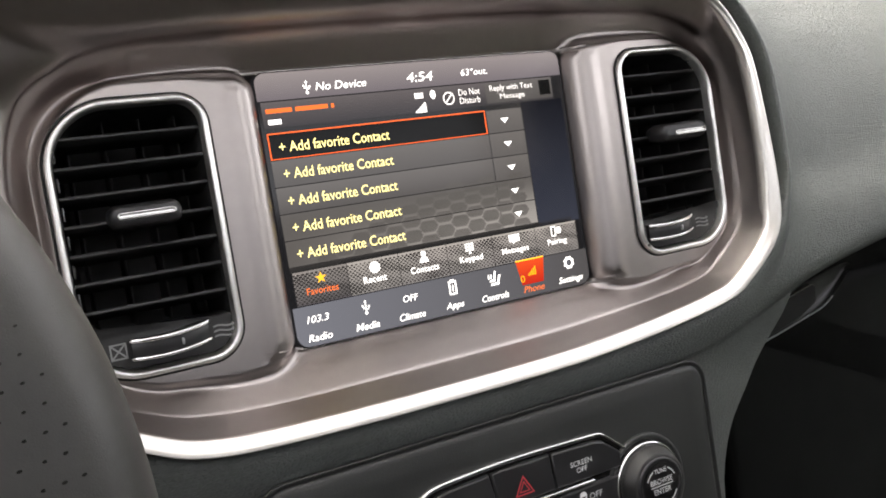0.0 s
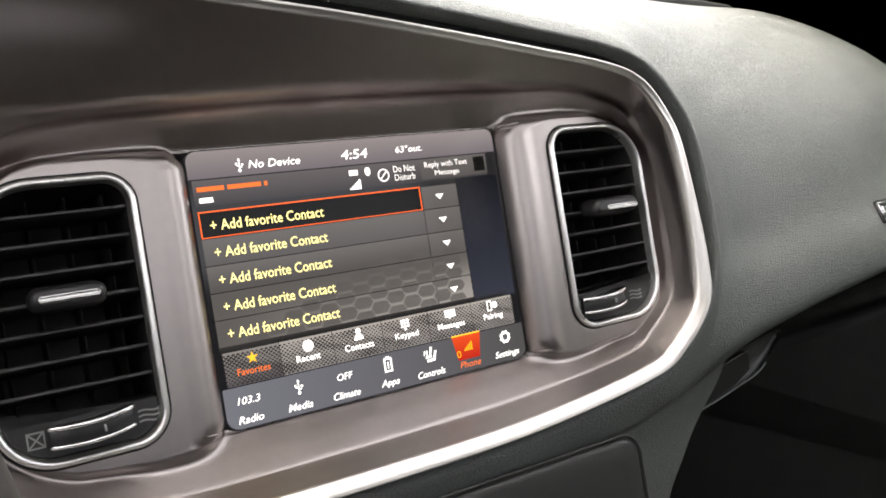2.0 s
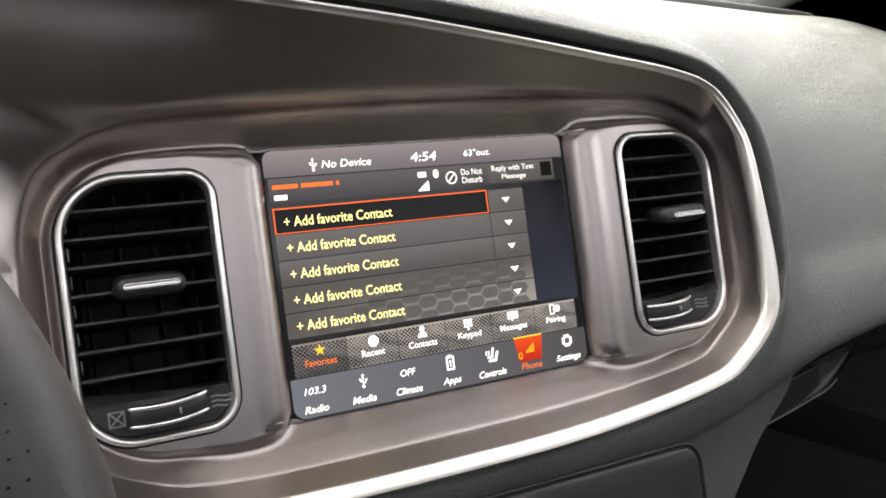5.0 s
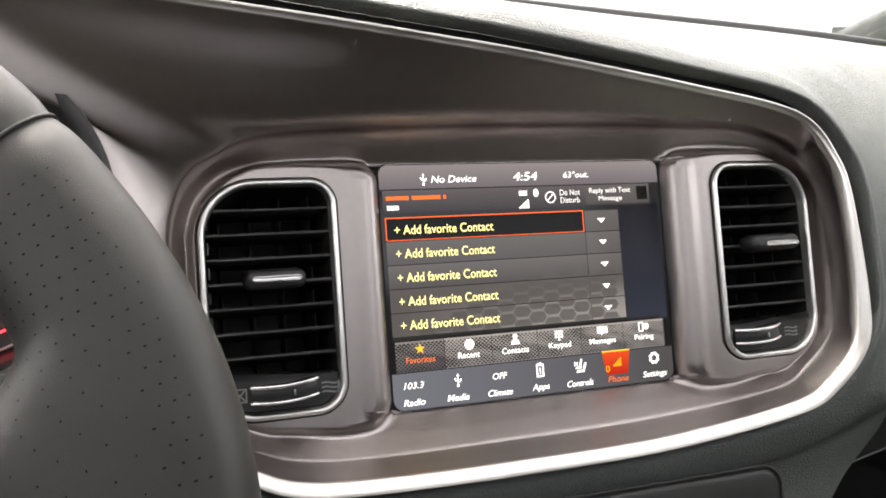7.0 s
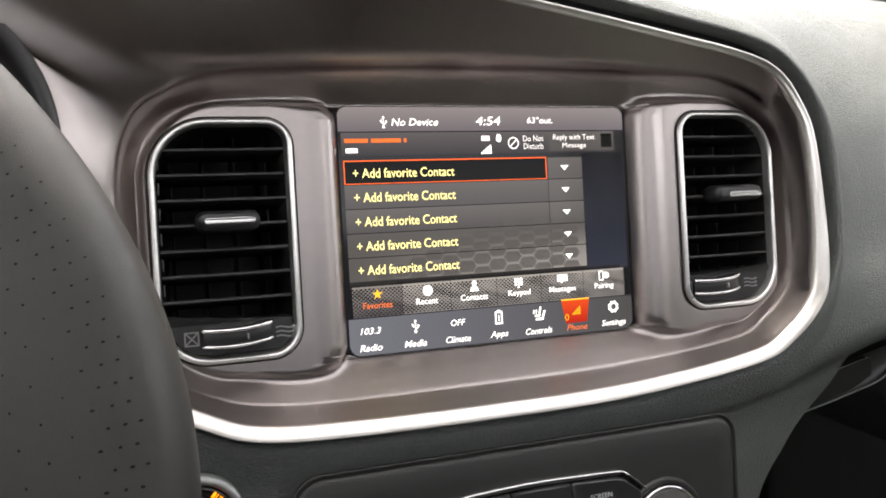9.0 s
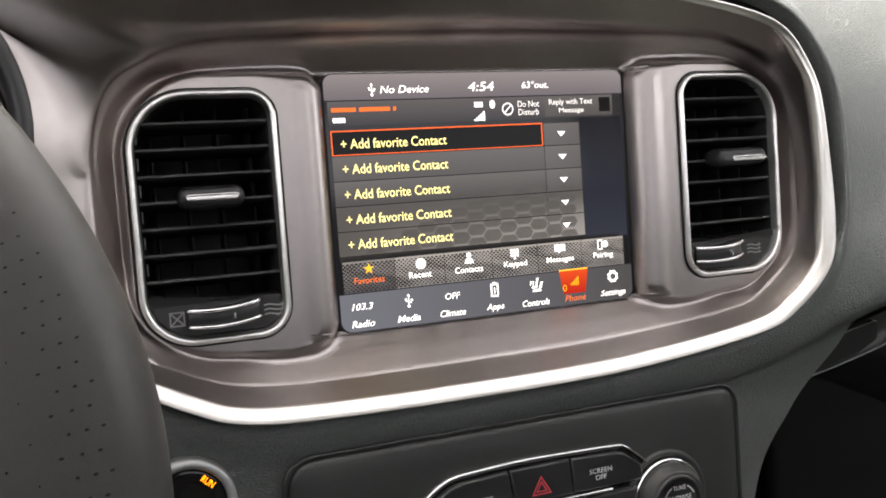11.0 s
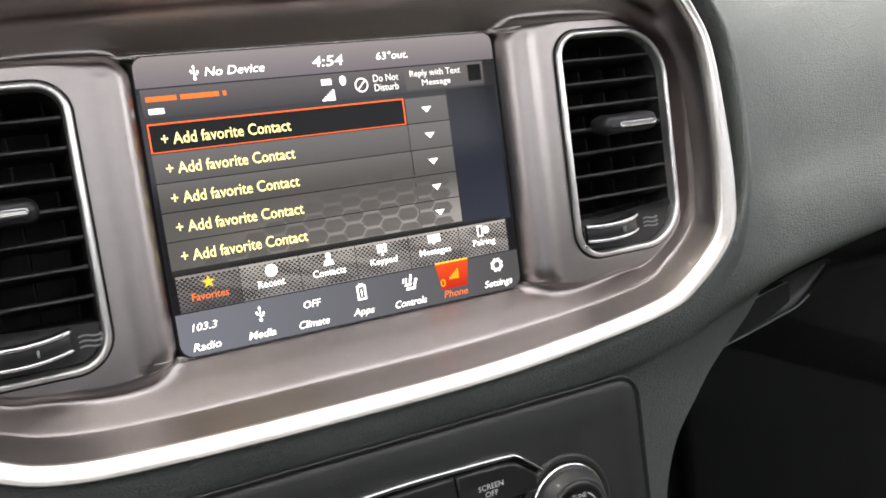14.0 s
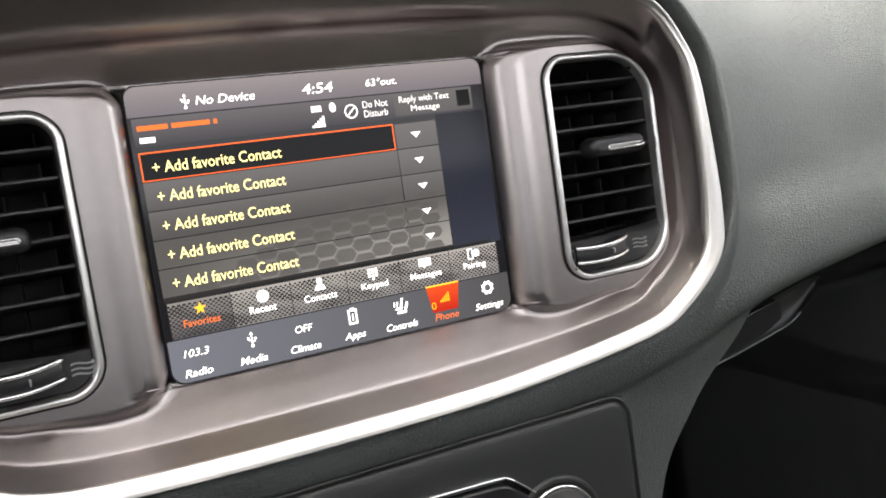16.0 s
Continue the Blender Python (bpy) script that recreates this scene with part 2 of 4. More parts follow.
# ---- the cabin that closes the place (world axes) ----
def shell(name, parent, x0, x1, y0, y1, z0, z1, mat):
    bm = box(x0, x1, y0, y1, z0, z1, 0)
    mesh = bpy.data.meshes.new(name)
    bm.to_mesh(mesh)
    bm.free()
    mesh.materials.append(mat)
    ob = new(name, mesh)
    ob.parent = parent
    return ob


def bar(name, parent, a, b, w, d, mat):
    """A post with a rounded section from a to b."""
    a, b = Vector(a), Vector(b)
    t = (b - a).normalized()
    u = t.cross(Vector((0, 1, 0))).normalized()
    v = t.cross(u)
    rows = []
    for p in (a, a.lerp(b, 0.5), b):
        rows.append([p + u * w * math.copysign(abs(math.cos(q)) ** 0.6, math.cos(q)) + v * d * math.copysign(abs(math.sin(q)) ** 0.6, math.sin(q))
                     for q in [2 * math.pi * k / 20 for k in range(20)]])
    bm = capped(rows)
    mesh = bpy.data.meshes.new(name)
    bm.to_mesh(mesh)
    bm.free()
    mesh.materials.append(mat)
    ob = new(name, mesh)
    ob.parent = parent
    return ob


ground = new("ground", bpy.data.meshes.new("ground"))
gb = grid([[Vector((x, y, -0.35)) for x in (-2000, -20, 20, 2000)] for y in (-2000, -20, 20, 2000)])
gb.to_mesh(ground.data)
gb.free()
ground.data.materials.append(CONCRETE)
tagged(ground, "grey asphalt outside the car", "ground", kind="structure")

floor = tagged(new("floor"), "black carpeted car floor", "floor", kind="structure")
shell("carpet", floor, -0.765, 0.765, -0.98, 0.62, -0.03, 0, CARPET)
shell("firewall", floor, -0.76, 0.76, 0.58, 0.61, 0, 0.92, CARPET)
ceiling = tagged(new("ceiling"), "light grey cloth headliner", "ceiling", kind="structure")
shell("headliner", ceiling, -0.70, 0.70, -0.95, -0.44, 1.285, 1.31, HEADLINER)
def plate_on_side(name, parent, x0, x1, outline, mat):
    """A flat panel of the cabin's side, its outline given in y and z."""
    bm = bmesh.new()
    a = [bm.verts.new((x0, y, z)) for y, z in outline]
    b = [bm.verts.new((x1, y, z)) for y, z in outline]
    bm.faces.new(a)
    bm.faces.new(b)
    for k in range(len(a)):
        bm.faces.new((a[k - 1], a[k], b[k], b[k - 1]))
    outward(bm)
    bmesh.ops.bevel(bm, geom=bm.edges[:], offset=0.004, segments=2, affect="EDGES")
    mesh = bpy.data.meshes.new(name)
    bm.to_mesh(mesh)
    bm.free()
    mesh.materials.append(mat)
    ob = new(name, mesh)
    ob.parent = parent
    return ob


for side, name, words in ((1, "wall_right", "dark moulded passenger door below its window"), (-1, "wall_left", "dark moulded driver's door below its window")):
    w = tagged(new(name), words, "car door", kind="structure")
    a, b = sorted((side * 0.765, side * 0.80))
    shell("door_panel", w, a, b, -0.98, 0.60, 0, 0.97, DOORSKIN)
    plate_on_side("sail_panel", w, a, b, ((0.60, 0.87), (0.60, 0.935), (0.10, 1.08), (0.06, 0.87)), DOORSKIN)
    bar("front_pillar", w, (side * 0.790, 0.60, 0.935), (side * 0.63, -0.45, 1.285), 0.028, 0.03, DOORSKIN)
    # unseen panel, added to keep rear side light off the trim
    shell("rear_side_blocker", w, a, b, -0.98, -0.66, 0.97, 1.30, DOORSKIN)
    bar("roof_rail", w, (side * 0.66, -0.36, 1.29), (side * 0.66, -0.95, 1.29), 0.05, 0.03, HEADLINER)
wall_back = tagged(new("wall_back"), "plain dark wall with a wide rear window closing the cabin", "wall", kind="structure")
shell("bulkhead", wall_back, -0.765, 0.765, -0.98, -0.95, 0, 1.12, BLACKCLOTH)
for side in (-1, 1):
    a, b = sorted((side * 0.66, side * 0.765))
    shell("rear_pillar", wall_back, a, b, -0.98, -0.951, 1.12, 1.31, HEADLINER)

GLASS = bpy.data.materials.new("clear_windscreen_glass")
GLASS.use_nodes = True
gp = GLASS.node_tree.nodes["Principled BSDF"]
gp.inputs["Transmission Weight"].default_value, gp.inputs["Roughness"].default_value, gp.inputs["IOR"].default_value = 1.0, 0.0, 1.45
window_1 = tagged(new("window_1", bpy.data.meshes.new("window_1")), "clear raked windscreen with bright daylight outside", "windscreen", kind="structure")
wb = bmesh.new()
corners = [Vector(c) for c in ((-0.76, 0.60, 0.925), (0.76, 0.60, 0.925), (0.63, -0.44, 1.285), (-0.63, -0.44, 1.285))]
lower, upper = [wb.verts.new(c) for c in corners], [wb.verts.new(c + Vector((0, 0.0016, 0.0047))) for c in corners]
wb.faces.new(lower)
wb.faces.new(upper)
for k in range(4):
    wb.faces.new((lower[k - 1], lower[k], upper[k], upper[k - 1]))
outward(wb).to_mesh(window_1.data)
wb.free()
window_1.data.materials.append(GLASS)
window_1.visible_shadow = False

# ---- dashboard body: pads, lip and trim ----
TRIM_Y = -0.037


def smooth(a, b, v):
    k = min(max((v - a) / (b - a), 0), 1)
    return k * k * (3 - 2 * k)


def trim_y(p):
    """The trim's depth: it stands further out along the hood above the display."""
    return TRIM_Y - 0.023 * smooth(0.17, -0.05, p.x) * smooth(0.055 + 0.040 * smooth(-0.15, -0.22, p.x), 0.10 + 0.03 * smooth(-0.15, -0.22, p.x), p.z)


def deep(c):
    return lambda p: trim_y(p) + c


# Trim's inner edge (x, z) beside the soft crest within it (x, z, depth), clockwise from the gauge opening.
STATIONS = [
    ((-0.290, -0.030), (-0.1890, -0.0530, -0.0200)), ((-0.245, -0.012), (-0.1960, -0.0300, -0.0180)), ((-0.2195, 0.035), (-0.1975, 0.0080, -0.0180)),
    ((-0.226, 0.075), (-0.1960, 0.0360, -0.0190)), ((-0.262, 0.109), (-0.1915, 0.0540, -0.0205)), ((-0.30, 0.1165), (-0.1850, 0.0635, -0.0235)),
    ((-0.30, 0.1410), (-0.1745, 0.0695, -0.0240)), ((-0.2479, 0.1339), (-0.1570, 0.0755, -0.0200)), ((-0.1353, 0.1215), (-0.1190, 0.0805, -0.0115)),
    ((-0.0545, 0.1116), (-0.0570, 0.0826, -0.0110)), ((0.0084, 0.1040), (0.0090, 0.0832, -0.0110)), ((0.0847, 0.0958), (0.0780, 0.0828, -0.0115)),
    ((0.1400, 0.0884), (0.1380, 0.0805, -0.0125)), ((0.1689, 0.0783), (0.1720, 0.0690, -0.0150)), ((0.1862, 0.0570), (0.1850, 0.0530, -0.0175)),
    ((0.1925, 0.0380), (0.1915, 0.0350, -0.0160)), ((0.1950, 0.0050), (0.1945, 0.0000, -0.0160)), ((0.1942, -0.0300), (0.1932, -0.0275, -0.0170)),
    ((0.1890, -0.0520), (0.1870, -0.0475, -0.0180)), ((0.1673, -0.0712), (0.1670, -0.0640, -0.0190)), ((0.1400, -0.0819), (0.1420, -0.0750, -0.0200)),
    ((0.0555, -0.0906), (0.0570, -0.0815, -0.0205)), ((-0.0346, -0.0918), (-0.0320, -0.0828, -0.0205)), ((-0.1102, -0.0904), (-0.1040, -0.0826, -0.0205)),
    ((-0.1435, -0.0869), (-0.1390, -0.0795, -0.0205)), ((-0.1636, -0.0788), (-0.1571, -0.0742, -0.0205)), ((-0.1917, -0.0643), (-0.1755, -0.0652, -0.0205)),
    ((-0.250, -0.0400), (-0.1840, -0.0590, -0.0205)),
]
FIRST, LAST = 6, 27  # the stations where the trim begins and ends
dash = thing("dashboard", (0, 0.05, -0.30), "dark grey leather dashboard with satin titanium bezel and silver trim", "dashboard", kind="structure")

VENT_L_BOX, VENT_L_R = (-0.1815, -0.1135, -0.0600, 0.0570), (0.028, 0.013, 0.015, 0.024)
VENT_R_BOX, VENT_R_R = (0.1165, 0.1855, -0.0570, 0.0610), (0.013, 0.028, 0.024, 0.015)


def inside(x, z, area, radii):
    """Signed distance to a rounded rectangle, negative within; radii as for rounded()."""
    x0, x1, z0, z1 = area
    cx, cz = (x0 + x1) / 2, (z0 + z1) / 2
    r = radii[(0 if z > cz else 3) if x < cx else (1 if z > cz else 2)]
    qx, qz = abs(x - cx) - (x1 - x0) / 2 + r, abs(z - cz) - (z1 - z0) / 2 + r
    return min(max(qx, qz), 0) + math.hypot(max(qx, 0), max(qz, 0)) - r


FACE = -0.0115  # the depth of the panels that hold the vents
PANELS = (((-0.1862, -0.0880, -0.0748, 0.0672), (0.042, 0.012, 0.018, 0.040)), ((0.0880, 0.1900, -0.0744, 0.0702), (0.012, 0.042, 0.036, 0.018)))


def panel_depth(x, z, area, radii):
    """A vent's panel: flat, with a rolled edge that is broad beside the display and tighter elsewhere."""
    d = -inside(x, z - 0.0052 * smooth(0.108, 0.150, abs(x)) * smooth(-0.010, -0.060, z), area, radii)
    roll = 0.0045 + 0.0035 * smooth(0.125, 0.097, abs(x))
    if d >= roll:
        bead = -0.0009 * math.exp(-((abs(x) - 0.0990) / 0.0055) ** 2) + 0.0003 * math.exp(-((abs(x) - 0.1060) / 0.0030) ** 2)
        return FACE + bead * smooth(roll, roll + 0.003, d)
    k = 1 - max(d, 0) / roll
    return FACE + 0.0125 * (1 - math.sqrt(max(0, 1 - k * k))) + max(0, -d) * 3


def blend(a, b, k):
    """The prouder of two depths, with a fillet where they meet."""
    h = max(k - abs(a - b), 0) / k
    return min(a, b) - h * h * k / 4


def nearest(p, loop):
    """The point of a loop that lies closest to p in x and z."""
    best, far = None, 9
    for i in range(len(loop)):
        a, b = loop[i], loop[(i + 1) % len(loop)]
        ab = Vector((b.x - a.x, 0, b.z - a.z))
        s = min(max(((p.x - a.x) * ab.x + (p.z - a.z) * ab.z) / max(ab.length_squared, 1e-12), 0), 1)
        q = a.lerp(b, s)
        d = math.hypot(q.x - p.x, q.z - p.z)
        if d < far:
            best, far = q, d
    return best


# one skin: from the trim over band and crest, down the shelf and under display and vents, with the vent panels rising out of it
outer = spline([(a[0], trim_y(Vector((a[0], 0, a[1]))), a[1]) for a, b in STATIONS], 18, True)
crest = spline([(b[0], b[2], b[1]) for a, b in STATIONS], 18, True)
foot_line = rounded(-0.1865, 0.1905, -0.0663, 0.0664, (0.036, 0.036, 0.044, 0.050), 16)
# how far round the foot line each column lands, evened out along the loop
round_foot, total = [], 0.0
for i, p in enumerate(foot_line):
    round_foot.append(total)
    total += (foot_line[(i + 1) % len(foot_line)] - p).length
land = []
for k in crest:
    q = nearest(k, foot_line)
    i = min(range(len(foot_line)), key=lambda j: (foot_line[j] - q).length + (foot_line[(j + 1) % len(foot_line)] - q).length - (foot_line[(j + 1) % len(foot_line)] - foot_line[j]).length)
    land.append(round_foot[i] + (q - foot_line[i]).length)
for i in range(1, len(land)):
    while land[i] < land[i - 1] - total / 2:
        land[i] += total
for _ in range(3):
    wide = [land[(i + d) % len(land)] + total * ((i + d) // len(land)) for i in range(len(land)) for d in range(-10, 11)]
    land = [sum(wide[21 * i:21 * i + 21]) / 21 for i in range(len(land))]


def on_foot(u):
    u %= total
    i = max(j for j in range(len(foot_line)) if round_foot[j] <= u)
    q = foot_line[(i + 1) % len(foot_line)] - foot_line[i]
    return foot_line[i] + q * ((u - round_foot[i]) / max(q.length, 1e-9))


columns = []
for a, k, u in zip(outer, crest, land):
    f = on_foot(u)
    side = smooth(0.10, 0.16, abs(f.x))
    foot = Vector((f.x, 0.0006 - 0.0026 * side, f.z))
    over = smooth(0.060, 0.074, k.z) * smooth(-0.178, -0.130, k.x)
    low = 1 - over
    # below and beside: band, shallow groove, rounded crest, shelf
    below = [a.lerp(k, 0.45) + Vector((0, 0.0006, 0)), a.lerp(k, 0.82) + Vector((0, 0.0008, 0)), k + Vector((0, -0.0005, 0)),
             k.lerp(foot, 0.22) + Vector((0, -0.0005, 0)), k.lerp(foot, 0.62) + Vector((0, -0.0004, 0))]
    # above: the hood's underside, a narrow ledge that faces down, then a wall that falls to the display
    c = Vector((k.x + (a.x - k.x) * 0.3, max(-0.0360, a.y + 0.0120), k.z - 0.0014))
    above = [a.lerp(c, 0.50), a.lerp(c, 0.90), c.lerp(k, 0.28), c.lerp(k, 0.84), k.lerp(foot, 0.26)]
    knots = [a.copy()] + [p.lerp(q, over) for p, q in zip(below, above)] + [foot]
    chain = spline(knots, 6)
    g = Vector((foot.x * 0.45, 0, foot.z * 0.96))
    g /= max(abs(g.x) / 0.0850, abs(g.z) / 0.0640)
    inner = Vector((g.x, 0.0045, g.z))
    for i in range(1, 91):
        s = i / 90
        s = 1 - (1 - s) ** 1.25
        chain.append(Vector((foot.x + (inner.x - foot.x) * s, foot.y + (inner.y - foot.y) * s ** 3, foot.z + (inner.z - foot.z) * s)))
    for q in chain:
        for area, radii in PANELS:
            if area[0] - 0.004 < q.x < area[1] + 0.004 and area[2] - 0.004 < q.z < area[3] + 0.004:
                q.y = blend(q.y, panel_depth(q.x, q.z, area, radii), 0.0045)
        for area, radii in ((VENT_L_BOX, VENT_L_R), (VENT_R_BOX, VENT_R_R)):
            d = inside(q.x, q.z, area, radii)
            if d < -0.0004:
                q.y += 0.006 * smooth(-0.0004, -0.0022, d)
    columns.append(chain)
bm = grid([list(r) for r in zip(*columns)], True)
cut = [v for v in bm.verts if min(inside(v.co.x, v.co.z, VENT_L_BOX, VENT_L_R), inside(v.co.x, v.co.z, VENT_R_BOX, VENT_R_R)) < -0.0029]
bmesh.ops.delete(bm, geom=cut, context="VERTS")
for _ in range(3):
    bmesh.ops.smooth_vert(bm, verts=[v for v in bm.verts if not v.is_boundary], factor=0.5, use_axis_x=False, use_axis_y=True, use_axis_z=False)
# the sweep from the hood to the gauge opening is one soft hollow
soft = [v for v in bm.verts if not v.is_boundary and v.co.x < -0.11 and v.co.z > (0.086 if v.co.x > -0.15 else 0.02) and inside(v.co.x, v.co.z, *PANELS[0]) > 0.008]
for _ in range(260):
    bmesh.ops.smooth_vert(bm, verts=soft, factor=0.5, use_axis_x=False, use_axis_y=True, use_axis_z=False)
part("bezel", outward(bm), SATIN, dash, "satin titanium grey bezel with soft ridges")

# trim strip along the outer edge of the bezel
edge = spline([(a[0], 0, a[1]) for a, b in STATIONS[FIRST:LAST + 1]], 8)
n_edge = len(edge)


def trim_width(p):
    """Wide below, narrow along the top."""
    k = min(max((0.09 - p.z) / 0.16, 0), 1)
    return 0.0042 + 0.0026 * k * k * (3 - 2 * k)


def along(path, offsets):
    """Rows beside an open path: each offset (a function of the point, or a number) at its depth."""
    rows = []
    for off, y in offsets:
        row = []
        for i, p in enumerate(path):
            t = (path[min(i + 1, len(path) - 1)] - path[max(i - 1, 0)]).normalized()
            o = off(p) if callable(off) else off
            row.append(Vector((p.x - t.z * o, y(p) if callable(y) else y, p.z + t.x * o)))
        rows.append(row)
    return rows


def tilted(c, d, lean=0.0):
    """The trim faces the driver along the top and leans upward along the bottom."""
    return lambda p: trim_y(p) + c + d * smooth(0.03, -0.06, p.z) + lean * smooth(0.050, 0.085, p.z)


rows = along(edge, [(-0.0006, deep(0.006)), (-0.0004, tilted(0.0004, 0, 0.0006)), (0.0002, tilted(-0.0002, -0.0002, 0.0004)), (lambda p: trim_width(p) * 0.22, tilted(-0.0006, -0.0009, 0.0002)),
                    (lambda p: trim_width(p) * 0.26, tilted(-0.0005, -0.0012, 0.0001)), (lambda p: trim_width(p) * 0.6, tilted(-0.0009, -0.0024, -0.0007)), (lambda p: trim_width(p) * 0.86, tilted(-0.0013, -0.0036, -0.0012)),
                    (lambda p: trim_width(p) * 0.95, tilted(-0.0011, -0.0037, -0.0011)), (trim_width, tilted(0, -0.0028, -0.0004)), (lambda p: trim_width(p) + 0.0002, deep(0.008))])
part("trim_strip", outward(grid(rows)), SILVER, dash, "bright brushed silver trim strip")


def lip_outer(p):
    """Narrow above, wider beside and below the trim."""
    k = smooth(0.10, 0.03, p.z)
    left = smooth(-0.08, -0.16, p.x) * smooth(0.0, -0.05, p.z)
    return trim_width(p) + 0.0085 + 0.0025 * k - 0.0040 * left


# how far the leather closes up to the trim: open gap above and beside it, none below
CLOSED = [1.0 if i >= 14 * 8 else smooth(-0.020, -0.066, p.z) for i, p in enumerate(edge)]


def beside(i, k):
    """A point outside the trim, k of the way over the gap."""
    p = edge[i]
    t = (edge[min(i + 1, n_edge - 1)] - edge[max(i - 1, 0)]).normalized()
    w = trim_width(p)
    o = w + (lip_outer(p) - w) * k * (1 - CLOSED[i])
    return Vector((p.x - t.z * o, trim_y(p), p.z + t.x * o)), Vector((-t.z, 0, t.x))


# floor of the gap: its shade is put into the near-black colour
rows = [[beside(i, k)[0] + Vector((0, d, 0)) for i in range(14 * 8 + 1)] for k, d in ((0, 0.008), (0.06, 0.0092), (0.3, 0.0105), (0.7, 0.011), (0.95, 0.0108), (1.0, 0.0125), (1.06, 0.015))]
part("shadow_gap", outward(grid(rows)), GAPSHADE, dash, "deep gap beside the trim, its shade coloured black")

# the pad: from the lip over the brow to windscreen, passenger side and lower console
ENDS = [
    ((-0.62, 0.36, 0.334), 0.05), ((-0.50, 0.36, 0.328), 0.05), ((-0.25, 0.36, 0.315), 0.05), ((-0.08, 0.36, 0.306), 0.05), ((0.09, 0.36, 0.297), 0.05), ((0.30, 0.36, 0.286), 0.05),
    ((0.52, 0.36, 0.275), 0.045), ((0.68, 0.355, 0.262), 0.04), ((0.757, 0.30, 0.235), 0.03), ((0.757, 0.20, 0.169), 0.02), ((0.758, 0.135, 0.100), 0.012),
    ((0.758, 0.10, 0.000), 0.006), ((0.758, 0.085, -0.066), 0.004), ((0.46, 0.060, -0.083), 0.004), ((0.33, 0.050, -0.100), 0.004), ((0.262, 0.026, -0.124), 0.0),
    ((0.200, 0.002, -0.150), 0.0), ((0.166, 0.0, -0.205), 0.0), ((0.150, 0.0, -0.36), 0.0), ((-0.05, -0.034, -0.36), 0.0), ((-0.20, -0.034, -0.36), 0.0), ((-0.45, -0.02, -0.36), 0.0),
]
ends = spline([e for e, h in ENDS], 8)
brow = spline([(h, 0, 0) for e, h in ENDS], 8)
rows = [[] for _ in range(25)]
for i, e in enumerate(ends):
    p, nrm = beside(i, 0.985)
    h = min(max(brow[i].x / 0.05, 0), 1)
    low = CLOSED[i]
    up = 1 - low
    a = p + Vector((0, 0.0115 * up + 0.010 * low, 0))
    b = p + nrm * (0.0006 * up + 0.0016 * low) + Vector((0, 0.0016 * up + 0.0030 * low, 0))
    c = p + nrm * (0.0030 * up + 0.0060 * low) + Vector((0, -0.0004 * up + 0.0010 * low, 0))
    d = p + nrm * (0.0115 * up + 0.0130 * low + 0.0050 * h) + Vector((0, 0.0060 * up + 0.0032 * low + 0.007 * h, 0))
    f = p + nrm * (0.0190 * up + 0.0240 * low + 0.0100 * h) + Vector((0, 0.0195 * up + 0.0078 * low + 0.024 * h, 0))
    chain = spline([a, b, c, d, f], 3)
    for k in range(13):
        rows[k].append(chain[k])
    m = f.lerp(e, 0.45) + Vector((0, -0.012 * (1 - h), 0.012 * h))
    m += Vector((0, 0, 0.02)) * (1 - h) * max(0, min(1, (p.z + 0.02) / 0.08))
    under = Vector((f.x + (e.x - f.x) * 0.62, f.y - 0.001, f.z + (e.z - f.z) * 0.62))
    m = m.lerp(under, low * smooth(0.058, 0.004, e.y))
    for k in range(1, 13):
        s = k / 12
        rows[12 + k].append(f * (1 - s) ** 2 + m * 2 * s * (1 - s) + e * s * s)
part("pad", outward(grid(rows)), PAD, dash, "dark grey grained leather pad")
far = [Vector(e) for e, h in ENDS[:8]] + [Vector((0.735, 0.345, 0.252))]
far = spline([tuple(q) for q in far], 4)
rows = [[q + Vector((0, dy, dz)) for q in far] for dy, dz in ((-0.016, -0.012), (-0.016, -0.001), (-0.012, 0.003), (0.0, 0.004), (0.03, 0.012))]
part("windscreen_strip", outward(grid(rows)), PANEL, dash, "grey moulded strip at the windscreen")
# the roll under the pad's free edge
tail = ends[11 * 8:19 * 8]
turn = [smooth(-0.10, -0.16, q.z) for q in tail]
rows = [[q + Vector((out * k, dy, -out * (1 - k))) for q, k in zip(tail, turn)] for dy, out in ((0, 0), (0.004, 0.0035), (0.010, 0.0055), (0.020, 0.0060), (0.05, 0.004), (0.12, -0.01))]
part("pad_return", outward(grid(rows)), PAD, dash)

VENT_L = rounded(*VENT_L_BOX, VENT_L_R, 12)
VENT_R = rounded(*VENT_R_BOX, VENT_R_R, 12)


